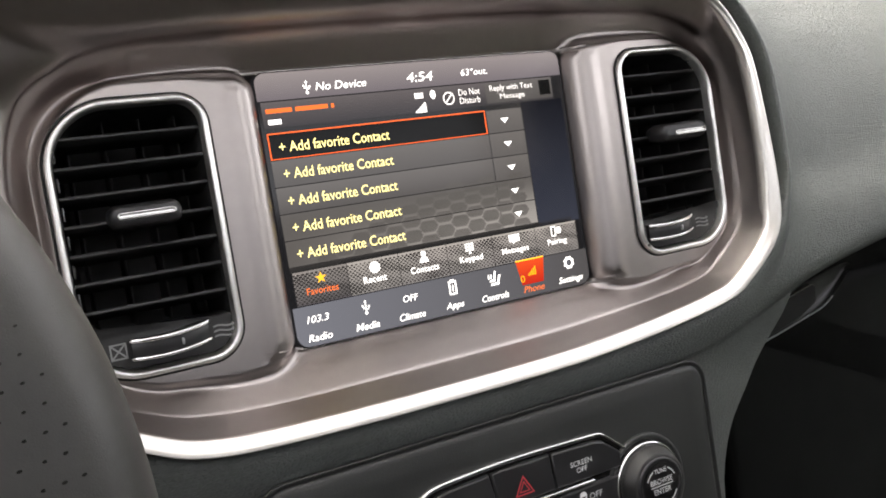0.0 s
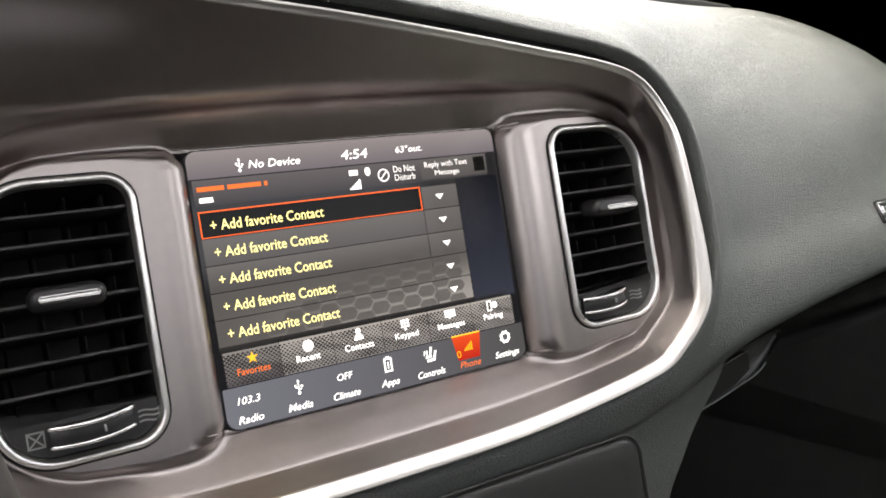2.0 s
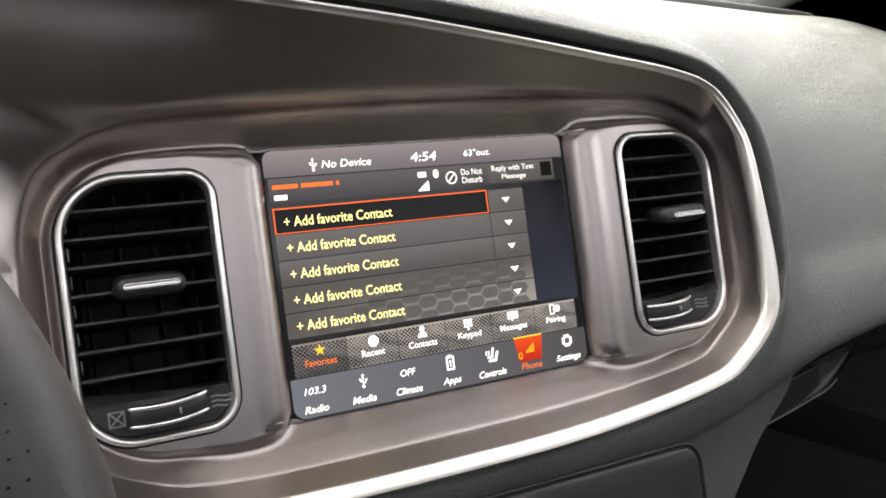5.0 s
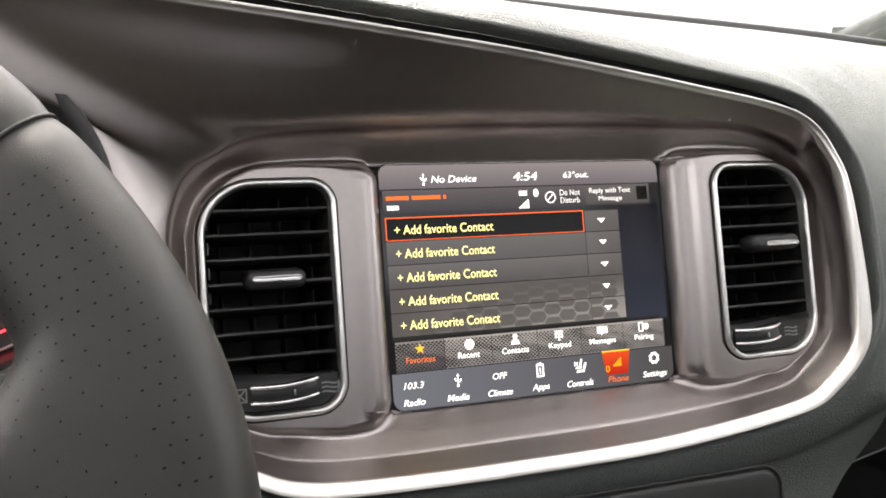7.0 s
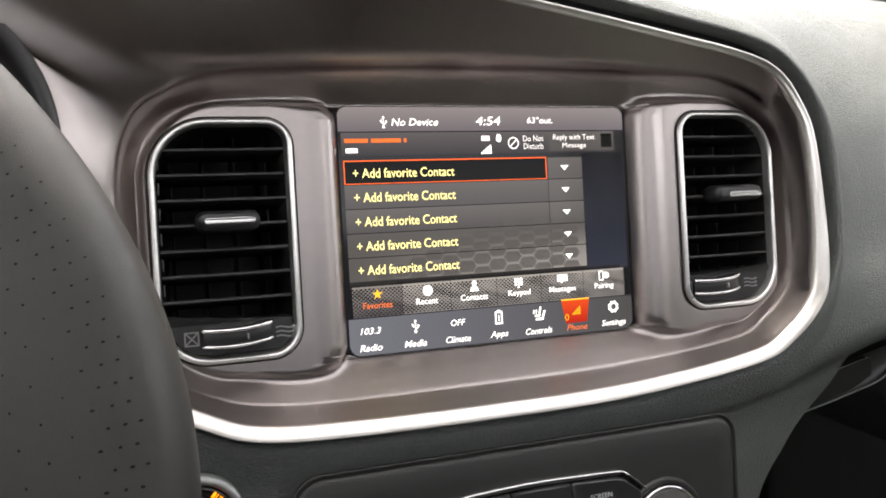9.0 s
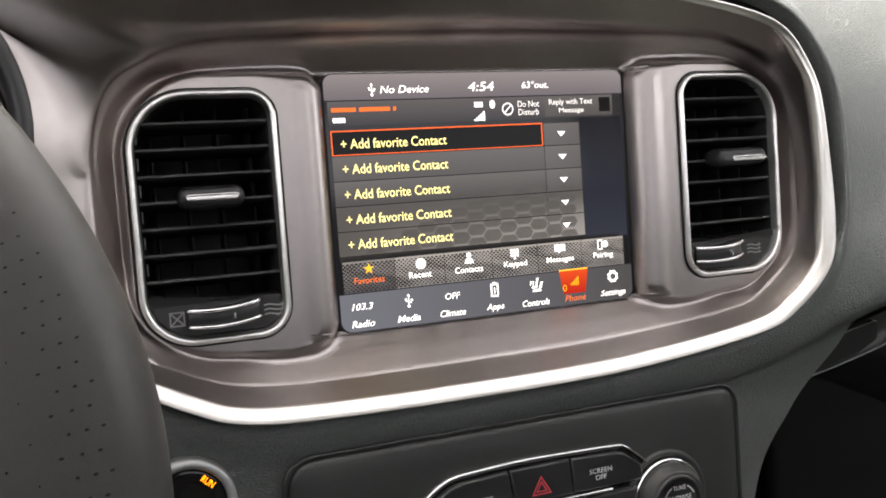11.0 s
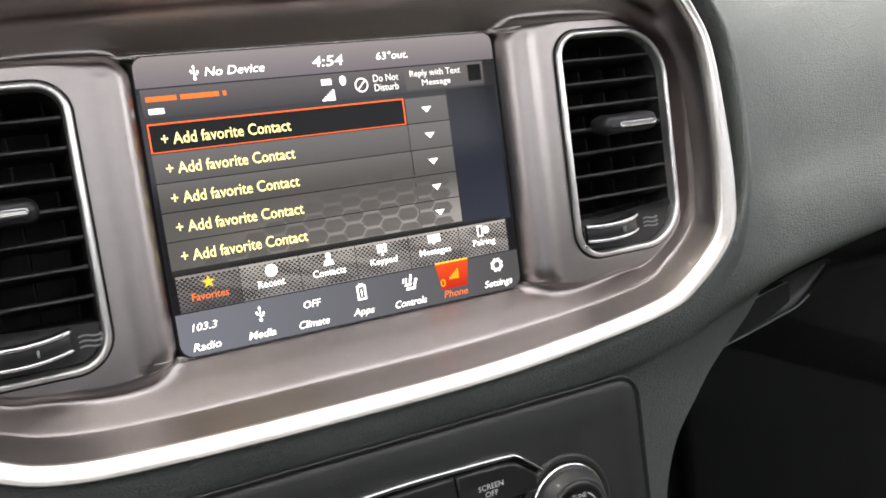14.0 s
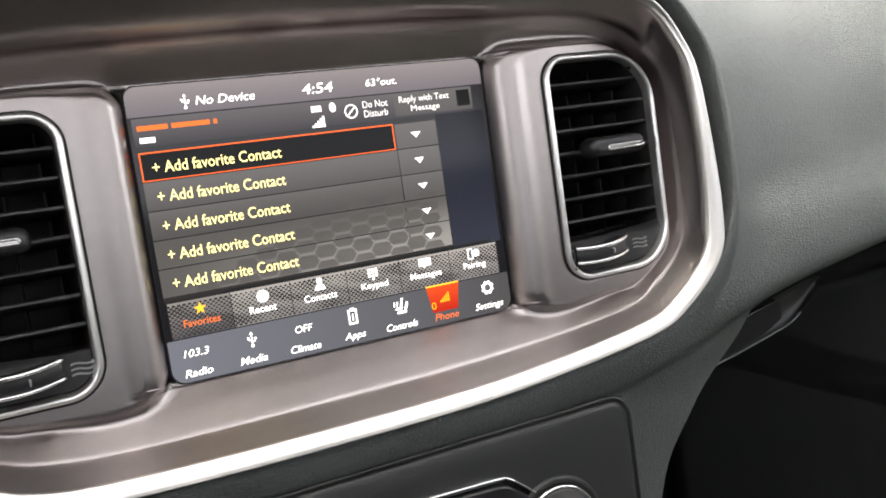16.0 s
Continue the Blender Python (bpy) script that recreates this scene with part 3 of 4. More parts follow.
# ---- air vents ----
def air_vent(hole, rise, tab_x, tab_half, wheel_x, wheel_w, cross_x, air_x, label):
    xs, zs = [p.x for p in hole], [p.z for p in hole]
    x0, x1, z0, z1 = min(xs), max(xs), min(zs), max(zs)
    v = thing("air_vent", ((x0 + x1) / 2, 0.0, z0), label, "air vent", "dashboard vents")
    # chrome ring with a dark gap round it
    part("gap", outward(grid(loops(hole, [(0.0015, -0.0105), (0.0012, -0.0121), (0.0, -0.0118), (-0.002, -0.0085)]), True)), VOID, v)
    part("ring", outward(grid(loops(hole, [(0.0003, -0.0085), (0.0003, -0.0125), (-0.0001, -0.0137), (-0.0007, -0.0143), (-0.0015, -0.0145), (-0.0022, -0.0142), (-0.0027, -0.0134), (-0.0029, -0.0120), (-0.0034, -0.0085)]), True)), RING, v, "satin chrome ring")
    part("duct", outward(grid(loops(hole, [(-0.0028, -0.0100), (-0.0034, -0.0085), (-0.0040, 0.0), (-0.006, 0.03), (-0.010, 0.05), (-0.024, 0.052)]), True)), VOID, v, "black duct walls")
    back = box(x0 + 0.008, x1 - 0.008, 0.050, 0.054, z0 + 0.008, z1 - 0.008, 0)
    part("duct_back", back, VOID, v)

    def span(z):
        """The clear width of the opening at a height."""
        cross = []
        for i, p in enumerate(hole):
            q = hole[(i + 1) % len(hole)]
            if (p.z - z) * (q.z - z) < 0:
                cross.append(p.x + (q.x - p.x) * (z - p.z) / (q.z - p.z))
        return min(cross) + 0.0038, max(cross) - 0.0038

    for k in range(7):
        z = 0.0429 + rise - 0.0121 * k
        a, b = span(z)
        rows = []
        for y, h in ((-0.0088, -0.0006), (-0.0088, 0.0000), (-0.0083, 0.0007), (-0.0072, 0.0011), (-0.004, 0.0012), (0.008, 0.0010), (0.0085, 0), (0.008, -0.0010), (-0.004, -0.0010), (-0.0082, -0.0009)):
            rows.append([Vector((x, y, z + h - (y + 0.0085) * 0.22)) for x in (a, a + 0.003, (a + b) / 2, b - 0.003, b)])
        rows.append(rows[0])
        part("slat", outward(grid(rows)), SLAT, v)
        if x0 < 0 and k:
            part("pivot", box(a + 0.0004, a + 0.0013, -0.0062, -0.0030, z + 0.0030, z + 0.0088, 0.0003, 1), BUTTONGREY, v)
    for k in range(4):
        x = (x0 + x1) / 2 - 0.0225 + 0.0155 * k
        part("vane", box(x - 0.0005, x + 0.0005, 0.009, 0.030, z0 + 0.020, z1 - 0.006, 0.0003, 1), VOID, v)
    # sliding tab on the middle slat: a soft barrel with a chrome insert set into its front
    tz = 0.0079 + rise * 0.95
    tab = part("tab", capped(loops(rounded(tab_x - tab_half, tab_x + tab_half, tz - 0.0052, tz + 0.0048, (0.0046,) * 4, 8),
                                   [(-0.0032, -0.0228), (-0.0018, -0.0222), (-0.0007, -0.0208), (-0.0001, -0.0185), (0.0004, -0.012), (-0.0014, -0.006)])), BUTTON, v, "black sliding tab")
    ix, iz = tab_x + (0.0030 if rise else 0), tz - (0.0010 if rise else 0)
    part("tab_insert", capped(loops(rounded(ix - 0.0118, ix + 0.0118, iz - 0.0016, iz + 0.0014, (0.0013,) * 4, 6), [(-0.0012, -0.0229), (-0.0010, -0.0236), (-0.0005, -0.0238), (0, -0.0233), (0, -0.0215)])), DARKCHROME, tab, "chrome insert")
    part("insert_edge", tube([Vector((ix - 0.0108 + 0.0216 * k / 6, -0.0238, iz + 0.0010)) for k in range(7)], 0.0004, 6), CHROME, tab, "bright upper edge of the insert")
    # shelf with the thumb wheel
    low = rounded(x0 + 0.0036, x1 - 0.0036, z0 + 0.0034, -0.0403 + rise, (0.001, 0.001, 0.020 if x0 > 0 else 0.0115, 0.0115 if x0 > 0 else 0.020), 8)
    part("shelf", capped(loops(low, [(-0.0010, -0.0098), (-0.0003, -0.0094), (0, -0.0085), (0, 0.01)])), BLACK, v)
    cx, cz = wheel_x, -0.0476 + rise
    r, half = 0.030, wheel_w / 2
    a0 = math.asin(half / r)

    def arc(radius, z):
        return [Vector((cx + radius * math.sin(a), 0.0095 - radius * math.cos(a), z + 0.0010 * (a / a0) + 0.0012 * (a / a0) ** 2)) for a in [a0 * (k / 12 - 1) for k in range(25)]]

    body = part("thumb_wheel", outward(grid([arc(r - 0.012, cz + 0.0042), arc(r - 0.0012, cz + 0.0042), arc(r - 0.0004, cz + 0.0036), arc(r - 0.0010, cz), arc(r - 0.0004, cz - 0.0036), arc(r - 0.0012, cz - 0.0042), arc(r - 0.012, cz - 0.0042)])), BUTTON, v, "black thumb wheel with chrome edges")
    part("chrome_edge", tube(arc(r, cz + 0.0038), 0.0010, 8), CHROME, body)
    part("chrome_edge", tube(arc(r, cz - 0.0038), 0.0008, 8), CHROME, body)
    part("index_mark", box(cx + 0.0036, cx + 0.0045, -0.0212, -0.0190, cz - 0.0012, cz + 0.0016, 0.0003, 1), GREYPRINT, body)
    # printed icons
    s = 0.0031
    cross_lines = []
    for a, b in (((-s, -s), (s, -s)), ((s, -s), (s, s)), ((s, s), (-s, s)), ((-s, s), (-s, -s)), ((-s, -s), (s, s)), ((-s, s), (s, -s))):
        d = (Vector(b) - Vector(a)).normalized() * 0.00035
        q = Vector((-d.y, d.x))
        cross_lines.append(flat([(cross_x + u.x, cz + u.y) for u in (Vector(a) - q - d, Vector(b) - q + d, Vector(b) + q + d, Vector(a) + q - d)], -0.0101))
    part("closed_mark", joined(cross_lines), GREYPRINT, v)
    lines = []
    for k in range(3):
        top = [(air_x - 0.0045 + 0.009 * i / 8, cz + 0.0004 + 0.0022 * (1 - k) + 0.0004 * math.sin(i / 8 * 6.28)) for i in range(9)]
        lines.append(flat(top + [(x, z - 0.0008) for x, z in reversed(top)], -0.0101))
        lines.append(flat([(air_x + 0.0038, top[-1][1] + 0.0006), (air_x + 0.0058, top[-1][1] - 0.0004), (air_x + 0.0038, top[-1][1] - 0.0014)], -0.0102))
    part("air_mark", joined(lines), GREYPRINT, v)
    return v


air_vent(VENT_L, 0.0, -0.1465, 0.0148, -0.1450, 0.033, -0.1660, -0.1215, "black slatted air vent with satin chrome ring and thumb wheel")
air_vent(VENT_R, 0.0039, 0.1525, 0.0172, 0.1375, 0.033, 0.1200, 0.1665, "black slatted air vent with chrome ring near the passenger")

# ---- infotainment display ----
disp = thing("infotainment_display", (0, 0.004, -0.066), "lit touchscreen in the dash listing favourite contacts", "touchscreen")
part("glass", slab(rounded(-0.0872, 0.0872, -0.0660, 0.0658, (0.0055, 0.0055, 0.0065, 0.0065), 8), -0.0002, 0.006, 0.0004), S_BLACK, disp, "black display glass")


def lit(name, colour, strength, to=None, vertical=True, gloss=0.15):
    """A lit area of the display, with a gradient."""
    m = glow(name, colour, strength, gloss)
    n, l = m.node_tree.nodes, m.node_tree.links
    b = n["Principled BSDF"]
    if to:
        co = n.new("ShaderNodeTexCoord")
        sep = n.new("ShaderNodeSeparateXYZ")
        l.new(co.outputs["Generated"], sep.inputs[0])
        mix = n.new("ShaderNodeMix")
        mix.data_type = "RGBA"
        l.new(sep.outputs[2 if vertical else 0], mix.inputs[0])
        mix.inputs[6].default_value = (*to, 1)
        mix.inputs[7].default_value = (*colour, 1)
        l.new(mix.outputs[2], b.inputs["Emission Color"])
    return m


K = 0.22  # the display's brightness
L_STATUS = lit("status_bar_light", (0.165, 0.150, 0.156), K, (0.095, 0.086, 0.098))
L_HEAD = lit("phone_bar_light", (0.070, 0.064, 0.068), K, (0.020, 0.019, 0.022))
L_ROW = lit("row_light", (0.070, 0.067, 0.066), K, (0.046, 0.044, 0.044))
L_GAP = lit("mesh_gap_light", (0.020, 0.019, 0.019), K, (0.012, 0.012, 0.012))
L_ARROW = lit("arrow_cell_light", (0.074, 0.071, 0.070), K, (0.056, 0.054, 0.054))
L_PICK = lit("picked_row_light", (0.002, 0.002, 0.002), K, gloss=0.08)
L_NAVY = lit("side_column_light", (0.002, 0.0023, 0.005), K, (0.020, 0.023, 0.034))
L_TAB = lit("tab_light", (0.235, 0.222, 0.212), K, (0.135, 0.130, 0.130))
L_TAB_PICK = lit("picked_tab_light", (0.155, 0.145, 0.140), K, (0.050, 0.047, 0.052))
# the menu's bluish left end paints in the glass's reflection
L_MENU = lit("menu_light_and_sheen", (0.046, 0.045, 0.047), K, (0.098, 0.104, 0.126), False)
L_CELL = lit("phone_button_light", (0.80, 0.085, 0.02), 0.62 * K, (0.50, 0.022, 0.012))
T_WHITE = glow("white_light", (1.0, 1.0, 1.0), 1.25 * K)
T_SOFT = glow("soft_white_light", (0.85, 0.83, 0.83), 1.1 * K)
T_YELLOW = glow("yellow_light", (0.95, 0.83, 0.33), 1.2 * K)
T_ORANGE = glow("orange_light", (1.0, 0.20, 0.05), 0.7 * K)
T_EDGE = glow("picked_row_edge", (1.0, 0.15, 0.04), 0.85 * K)
T_STAR = glow("star_light", (1.0, 0.50, 0.04), 0.9 * K)
T_AMBER = glow("amber_light", (1.0, 0.42, 0.02), 0.8 * K)
T_LINE = glow("divider_light", (0.008, 0.008, 0.009), K)
T_CELL = glow("mesh_light", (0.022, 0.021, 0.021), K)

def field(name, colour, low, high):
    """Light that grows towards the lower right corner of the list."""
    m = glow(name, colour, K, 0.15)
    n, l = m.node_tree.nodes, m.node_tree.links
    co, sep = n.new("ShaderNodeTexCoord"), n.new("ShaderNodeSeparateXYZ")
    l.new(co.outputs["Object"], sep.inputs[0])
    ends = []
    for socket, a, b in ((0, -0.100, 0.045), (2, 0.0665, 0.0400)):
        r = n.new("ShaderNodeMapRange")
        r.interpolation_type = "SMOOTHSTEP"
        r.inputs["From Min"].default_value, r.inputs["From Max"].default_value = a, b
        l.new(sep.outputs[socket], r.inputs[0])
        ends.append(r)
    mul, out = n.new("ShaderNodeMath"), n.new("ShaderNodeMapRange")
    mul.operation = "MULTIPLY"
    for k in (0, 1):
        l.new(ends[k].outputs[0], mul.inputs[k])
    l.new(mul.outputs[0], out.inputs[0])
    out.inputs["To Min"].default_value, out.inputs["To Max"].default_value = low * K, high * K
    l.new(out.outputs[0], n["Principled BSDF"].inputs["Emission Strength"])
    return m


L_WEB = field("web_light", (1.0, 0.96, 0.93), 0.056, 0.185)
L_HEX = field("hexagon_light", (1.0, 0.96, 0.93), 0.056, 0.098)
L_FINE = field("fine_mesh_light", (1.0, 0.96, 0.93), 0.052, 0.056)

Y1, Y2, Y3 = -0.00026, -0.00034, -0.00042
part("status_bar", flat([(p.x, p.z) for p in rounded(-0.0866, 0.0866, 0.0522, 0.0652, (0.0050, 0.0050, 0.0003, 0.0003), 8)], Y1), L_STATUS, disp)
part("phone_bar", flat(rect(-0.0853, 0.0800, 0.0394, 0.0516), Y1), L_HEAD, disp)
part("side_column", flat(rect(0.0580, 0.0853, -0.0290, 0.0392), Y1), L_NAVY, disp)
ROW_Z = (0.0368, 0.0243, 0.0114, -0.0014, -0.0141, -0.0268)
for k in range(5):
    part("contact_entry", flat(rect(-0.0848, 0.0347, ROW_Z[k + 1] + 0.0002, ROW_Z[k] - 0.0002), Y1), L_PICK if k == 0 else (L_WEB if k > 2 else L_ROW), disp)
    part("arrow_cell", flat(rect(0.0352, 0.0576, ROW_Z[k + 1] + 0.0002, ROW_Z[k] - 0.0002), Y1), L_WEB if k > 2 else L_ARROW, disp)
    zc = (ROW_Z[k] + ROW_Z[k + 1]) / 2
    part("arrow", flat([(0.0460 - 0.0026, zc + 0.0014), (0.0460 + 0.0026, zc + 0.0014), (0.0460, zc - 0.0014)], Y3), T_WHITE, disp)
    part("entry_text", letters("+ Add favorite Contact", -0.0512, zc - 0.0003, 0.0572, 0.0050, Y3, bold=0.006), T_YELLOW, disp, "yellow writing")
for a, b, c, d in ((-0.0847, 0.0344, 0.0364, 0.0370), (-0.0847, 0.0344, 0.0243, 0.0249), (-0.0847, -0.0841, 0.0243, 0.0370), (0.0338, 0.0344, 0.0243, 0.0370)):
    part("entry_outline", flat(rect(a, b, c, d), Y2), T_EDGE, disp)
# carbon backdrop behind the lower rows: a pale web round dark hexagons, each filled with a fine mesh
def fine_mesh(x0, x1, z0, z1, size, pitch=0.0023, keep=None):
    """Small dark cells in staggered lines, thinning out in patches."""
    bm = bmesh.new()
    j, z = 0, z0 + 0.0006
    while z < z1 - 0.0004:
        x = x0 + 0.0009 + (pitch / 2 if j % 2 else 0)
        while x < x1 - 0.0009:
            r = size * (0.86 + 0.22 * math.sin(x * 210 + 3 * math.sin(z * 330)) * math.cos(z * 260 + x * 90))
            if keep is None or keep(x, z):
                bm.faces.new([bm.verts.new((x + r * math.cos(math.pi * k / 3), Y3 + 0.00002, z + 0.62 * r * math.sin(math.pi * k / 3))) for k in range(5, -1, -1)])
            x += pitch
        z += pitch * 0.426
        j += 1
    for f in bm.faces:
        f.normal_update()
        if f.normal.y > 0:
            f.normal_flip()
    return bm


HEXES = []
for j in range(9):
    shrink = 1 - 0.050 * j  # seen in perspective, further rows are flatter
    hz = -0.0262 + 0.0040 * j * (1 - 0.022 * j)
    for i in range(16):
        hx = -0.0840 + 0.0188 * i + (0.0094 if j % 2 else 0)
        if -0.0780 + 0.0105 * j < hx < 0.0560:
            HEXES.append((hx, hz, 0.0057, 0.0036 * shrink))


def clipped(p):
    return (min(max(p[0], -0.0846), 0.0574), max(p[1], -0.0265))


part("backdrop_weave", joined([flat([clipped((hx + w * u, hz + h * v)) for u, v in ((-1, 0), (-0.55, 0.92), (0.55, 0.92), (1, 0), (0.55, -0.92), (-0.55, -0.92))], Y2) for hx, hz, w, h in HEXES if hz + h > -0.0255 and hx - w < 0.0565]), L_HEX, disp)
tagged(part("backdrop_mesh", fine_mesh(-0.080, 0.0568, -0.0262, 0.002, 0.00060, 0.0017, lambda x, z: any(abs(x - hx) < w * 0.8 and abs(z - hz) < h * 0.8 for hx, hz, w, h in HEXES)), L_FINE, disp), kind="stuff")
tagged(part("backdrop_mesh", fine_mesh(-0.0845, 0.0840, -0.0452, -0.0297, 0.00092), T_CELL, disp), kind="stuff")
part("backdrop_gap", flat(rect(-0.0848, 0.0800, -0.0294, -0.0268), Y1), L_GAP, disp)
tagged(part("gap_mesh", fine_mesh(-0.060, 0.0780, -0.0293, -0.0269, 0.00060, 0.0017), T_LINE, disp), kind="stuff")
for k in range(1, 5):
    part("divider", flat(rect(-0.0848, 0.0576, ROW_Z[k] - 0.0002, ROW_Z[k] + 0.0002), Y3), T_LINE, disp)
# tabs
TABS = ("Favorites", "Recent", "Contacts", "Keypad", "Messages", "Pairing")
TAB_W = (0.0161, 0.0125, 0.0162, 0.0139, 0.0171, 0.0127)
for k, (word, wide) in enumerate(zip(TABS, TAB_W)):
    x = -0.0702 + 0.0277 * k
    part("tab", flat(rect(max(x - 0.0137, -0.0848), min(x + 0.0137, 0.0845), -0.0455, -0.0294), Y1), L_TAB_PICK if k == 0 else L_TAB, disp)
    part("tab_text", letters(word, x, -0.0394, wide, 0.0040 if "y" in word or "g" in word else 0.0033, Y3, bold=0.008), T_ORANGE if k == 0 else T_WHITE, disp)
star = [((0.0030 if k % 2 == 0 else 0.0012) * math.sin(math.pi * k / 5) - 0.0702, (0.0030 if k % 2 == 0 else 0.0012) * math.cos(math.pi * k / 5) - 0.0337) for k in range(10)]
part("star_icon", flat(star, Y3), T_STAR, disp)
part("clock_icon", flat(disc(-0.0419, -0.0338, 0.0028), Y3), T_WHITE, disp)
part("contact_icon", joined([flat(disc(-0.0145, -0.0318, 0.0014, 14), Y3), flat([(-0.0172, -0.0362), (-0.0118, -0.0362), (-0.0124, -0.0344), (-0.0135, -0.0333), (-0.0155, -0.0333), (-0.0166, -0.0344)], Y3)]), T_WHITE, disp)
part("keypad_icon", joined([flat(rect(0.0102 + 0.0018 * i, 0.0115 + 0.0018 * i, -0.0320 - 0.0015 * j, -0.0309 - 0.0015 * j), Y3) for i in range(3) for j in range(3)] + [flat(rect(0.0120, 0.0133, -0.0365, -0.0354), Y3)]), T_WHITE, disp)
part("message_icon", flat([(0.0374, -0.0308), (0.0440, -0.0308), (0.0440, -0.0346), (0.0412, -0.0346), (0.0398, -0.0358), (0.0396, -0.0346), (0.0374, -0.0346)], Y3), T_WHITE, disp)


def hollow(x0, x1, z0, z1, t):
    return [flat(rect(x0, x1, z0, z0 + t), Y3), flat(rect(x0, x1, z1 - t, z1), Y3), flat(rect(x0, x0 + t, z0, z1), Y3), flat(rect(x1 - t, x1, z0, z1), Y3)]


part("pairing_icon", joined(hollow(0.0650, 0.0681, -0.0360, -0.0304, 0.0006) + [flat(disc(0.0700, -0.0330, 0.0019, 14), Y3)]), T_WHITE, disp)
# main menu
part("menu_bar", flat([(p.x, p.z) for p in rounded(-0.0866, 0.0866, -0.0654, -0.0460, (0.0003, 0.0003, 0.0060, 0.0060), 8)], Y1), L_MENU, disp)
MENU = (("Radio", 0.0122), ("Media", 0.0126), ("Climate", 0.0146), ("Apps", 0.0108), ("Controls", 0.0168), ("Phone", 0.0135), ("Settings", 0.0165))
for k, (word, wide) in enumerate(MENU):
    x = -0.0752 + 0.0248 * k
    part("menu_text", letters(word, x, -0.0616, wide, 0.0044 if "p" in word or "g" in word else 0.0035, Y3, 0.25, bold=0.006), T_ORANGE if word == "Phone" else T_WHITE, disp)
part("station_text", letters("103.3", -0.0750, -0.0527, 0.0112, 0.0034, Y3, 0.25, bold=0.004), T_WHITE, disp)
part("climate_text", letters("OFF", -0.0253, -0.0526, 0.0085, 0.0034, Y3, 0.15, bold=0.004), T_WHITE, disp)


def usb(x, z, h):
    u = h / 8
    return [flat(rect(x - 0.3 * u, x + 0.3 * u, z - 3 * u, z + 3 * u), Y3), flat(disc(x, z - 3.2 * u, 0.9 * u, 12), Y3),
            flat([(x - 0.9 * u, z + 2.6 * u), (x + 0.9 * u, z + 2.6 * u), (x, z + 4 * u)], Y3), flat(rect(x - 1.7 * u, x - 0.2 * u, z - 0.6 * u, z), Y3),
            flat(rect(x - 2.2 * u, x - 1.2 * u, z + 0.2 * u, z + 1.4 * u), Y3), flat(rect(x + 0.2 * u, x + 1.7 * u, z - 1.4 * u, z - 0.8 * u), Y3), flat(disc(x + 1.8 * u, z + 0.2 * u, 0.7 * u, 10), Y3)]


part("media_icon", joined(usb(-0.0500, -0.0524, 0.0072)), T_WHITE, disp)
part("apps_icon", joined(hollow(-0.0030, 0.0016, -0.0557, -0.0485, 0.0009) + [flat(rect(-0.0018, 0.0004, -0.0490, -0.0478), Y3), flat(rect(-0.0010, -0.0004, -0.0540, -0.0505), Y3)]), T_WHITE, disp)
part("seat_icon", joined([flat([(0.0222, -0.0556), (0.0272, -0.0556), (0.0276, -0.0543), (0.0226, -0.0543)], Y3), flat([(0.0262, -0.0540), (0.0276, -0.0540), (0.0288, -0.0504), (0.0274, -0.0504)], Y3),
                           flat([(0.0215, -0.0536), (0.0250, -0.0536), (0.0256, -0.0524), (0.0221, -0.0524)], Y3), flat([(0.0241, -0.0521), (0.0252, -0.0521), (0.0262, -0.0482), (0.0251, -0.0480)], Y3)]
                         + [flat([(0.0208 + 0.0015 * k, -0.0519), (0.0215 + 0.0015 * k, -0.0519), (0.0218 + 0.0015 * k, -0.0497), (0.0211 + 0.0015 * k, -0.0495)], Y3) for k in range(2)]), T_WHITE, disp)
part("phone_button", flat([(0.0416, -0.0590), (0.0556, -0.0590), (0.0576, -0.0456), (0.0392, -0.0456)], Y2), L_CELL, disp, "red lit phone button")
part("phone_button_edge", flat(rect(0.0392, 0.0574, -0.0460, -0.0452), Y3), T_STAR, disp)
part("signal_icon", joined([flat(rect(0.0462 + 0.0011 * k, 0.0470 + 0.0011 * k, -0.0545, -0.0533 + 0.0009 * k), Y3) for k in range(5)]), T_AMBER, disp)
part("phone_icon", letters("0", 0.0424, -0.0556, 0.0026, 0.0038, Y3), T_AMBER, disp)
gear = []
for k in range(24):
    r = 0.0036 if k % 3 else 0.0029
    gear.append((0.0738 + r * math.cos(k * math.pi / 12), -0.0520 + r * math.sin(k * math.pi / 12)))
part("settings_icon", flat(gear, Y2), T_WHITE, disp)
part("settings_icon_hole", flat(disc(0.0738, -0.0520, 0.0018), Y3), L_MENU, disp)
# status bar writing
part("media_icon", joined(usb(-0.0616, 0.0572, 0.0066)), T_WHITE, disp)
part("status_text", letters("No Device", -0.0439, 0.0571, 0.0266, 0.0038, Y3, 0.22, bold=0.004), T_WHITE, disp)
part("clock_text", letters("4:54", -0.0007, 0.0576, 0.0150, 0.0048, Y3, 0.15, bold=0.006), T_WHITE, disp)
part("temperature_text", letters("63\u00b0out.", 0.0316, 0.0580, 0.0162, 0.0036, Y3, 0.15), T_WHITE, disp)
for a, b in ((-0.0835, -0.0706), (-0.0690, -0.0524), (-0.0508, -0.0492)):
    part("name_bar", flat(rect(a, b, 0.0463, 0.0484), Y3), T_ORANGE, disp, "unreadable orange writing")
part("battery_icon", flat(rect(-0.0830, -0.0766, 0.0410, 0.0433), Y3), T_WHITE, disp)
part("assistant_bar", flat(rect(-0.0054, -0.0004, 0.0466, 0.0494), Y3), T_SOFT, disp)
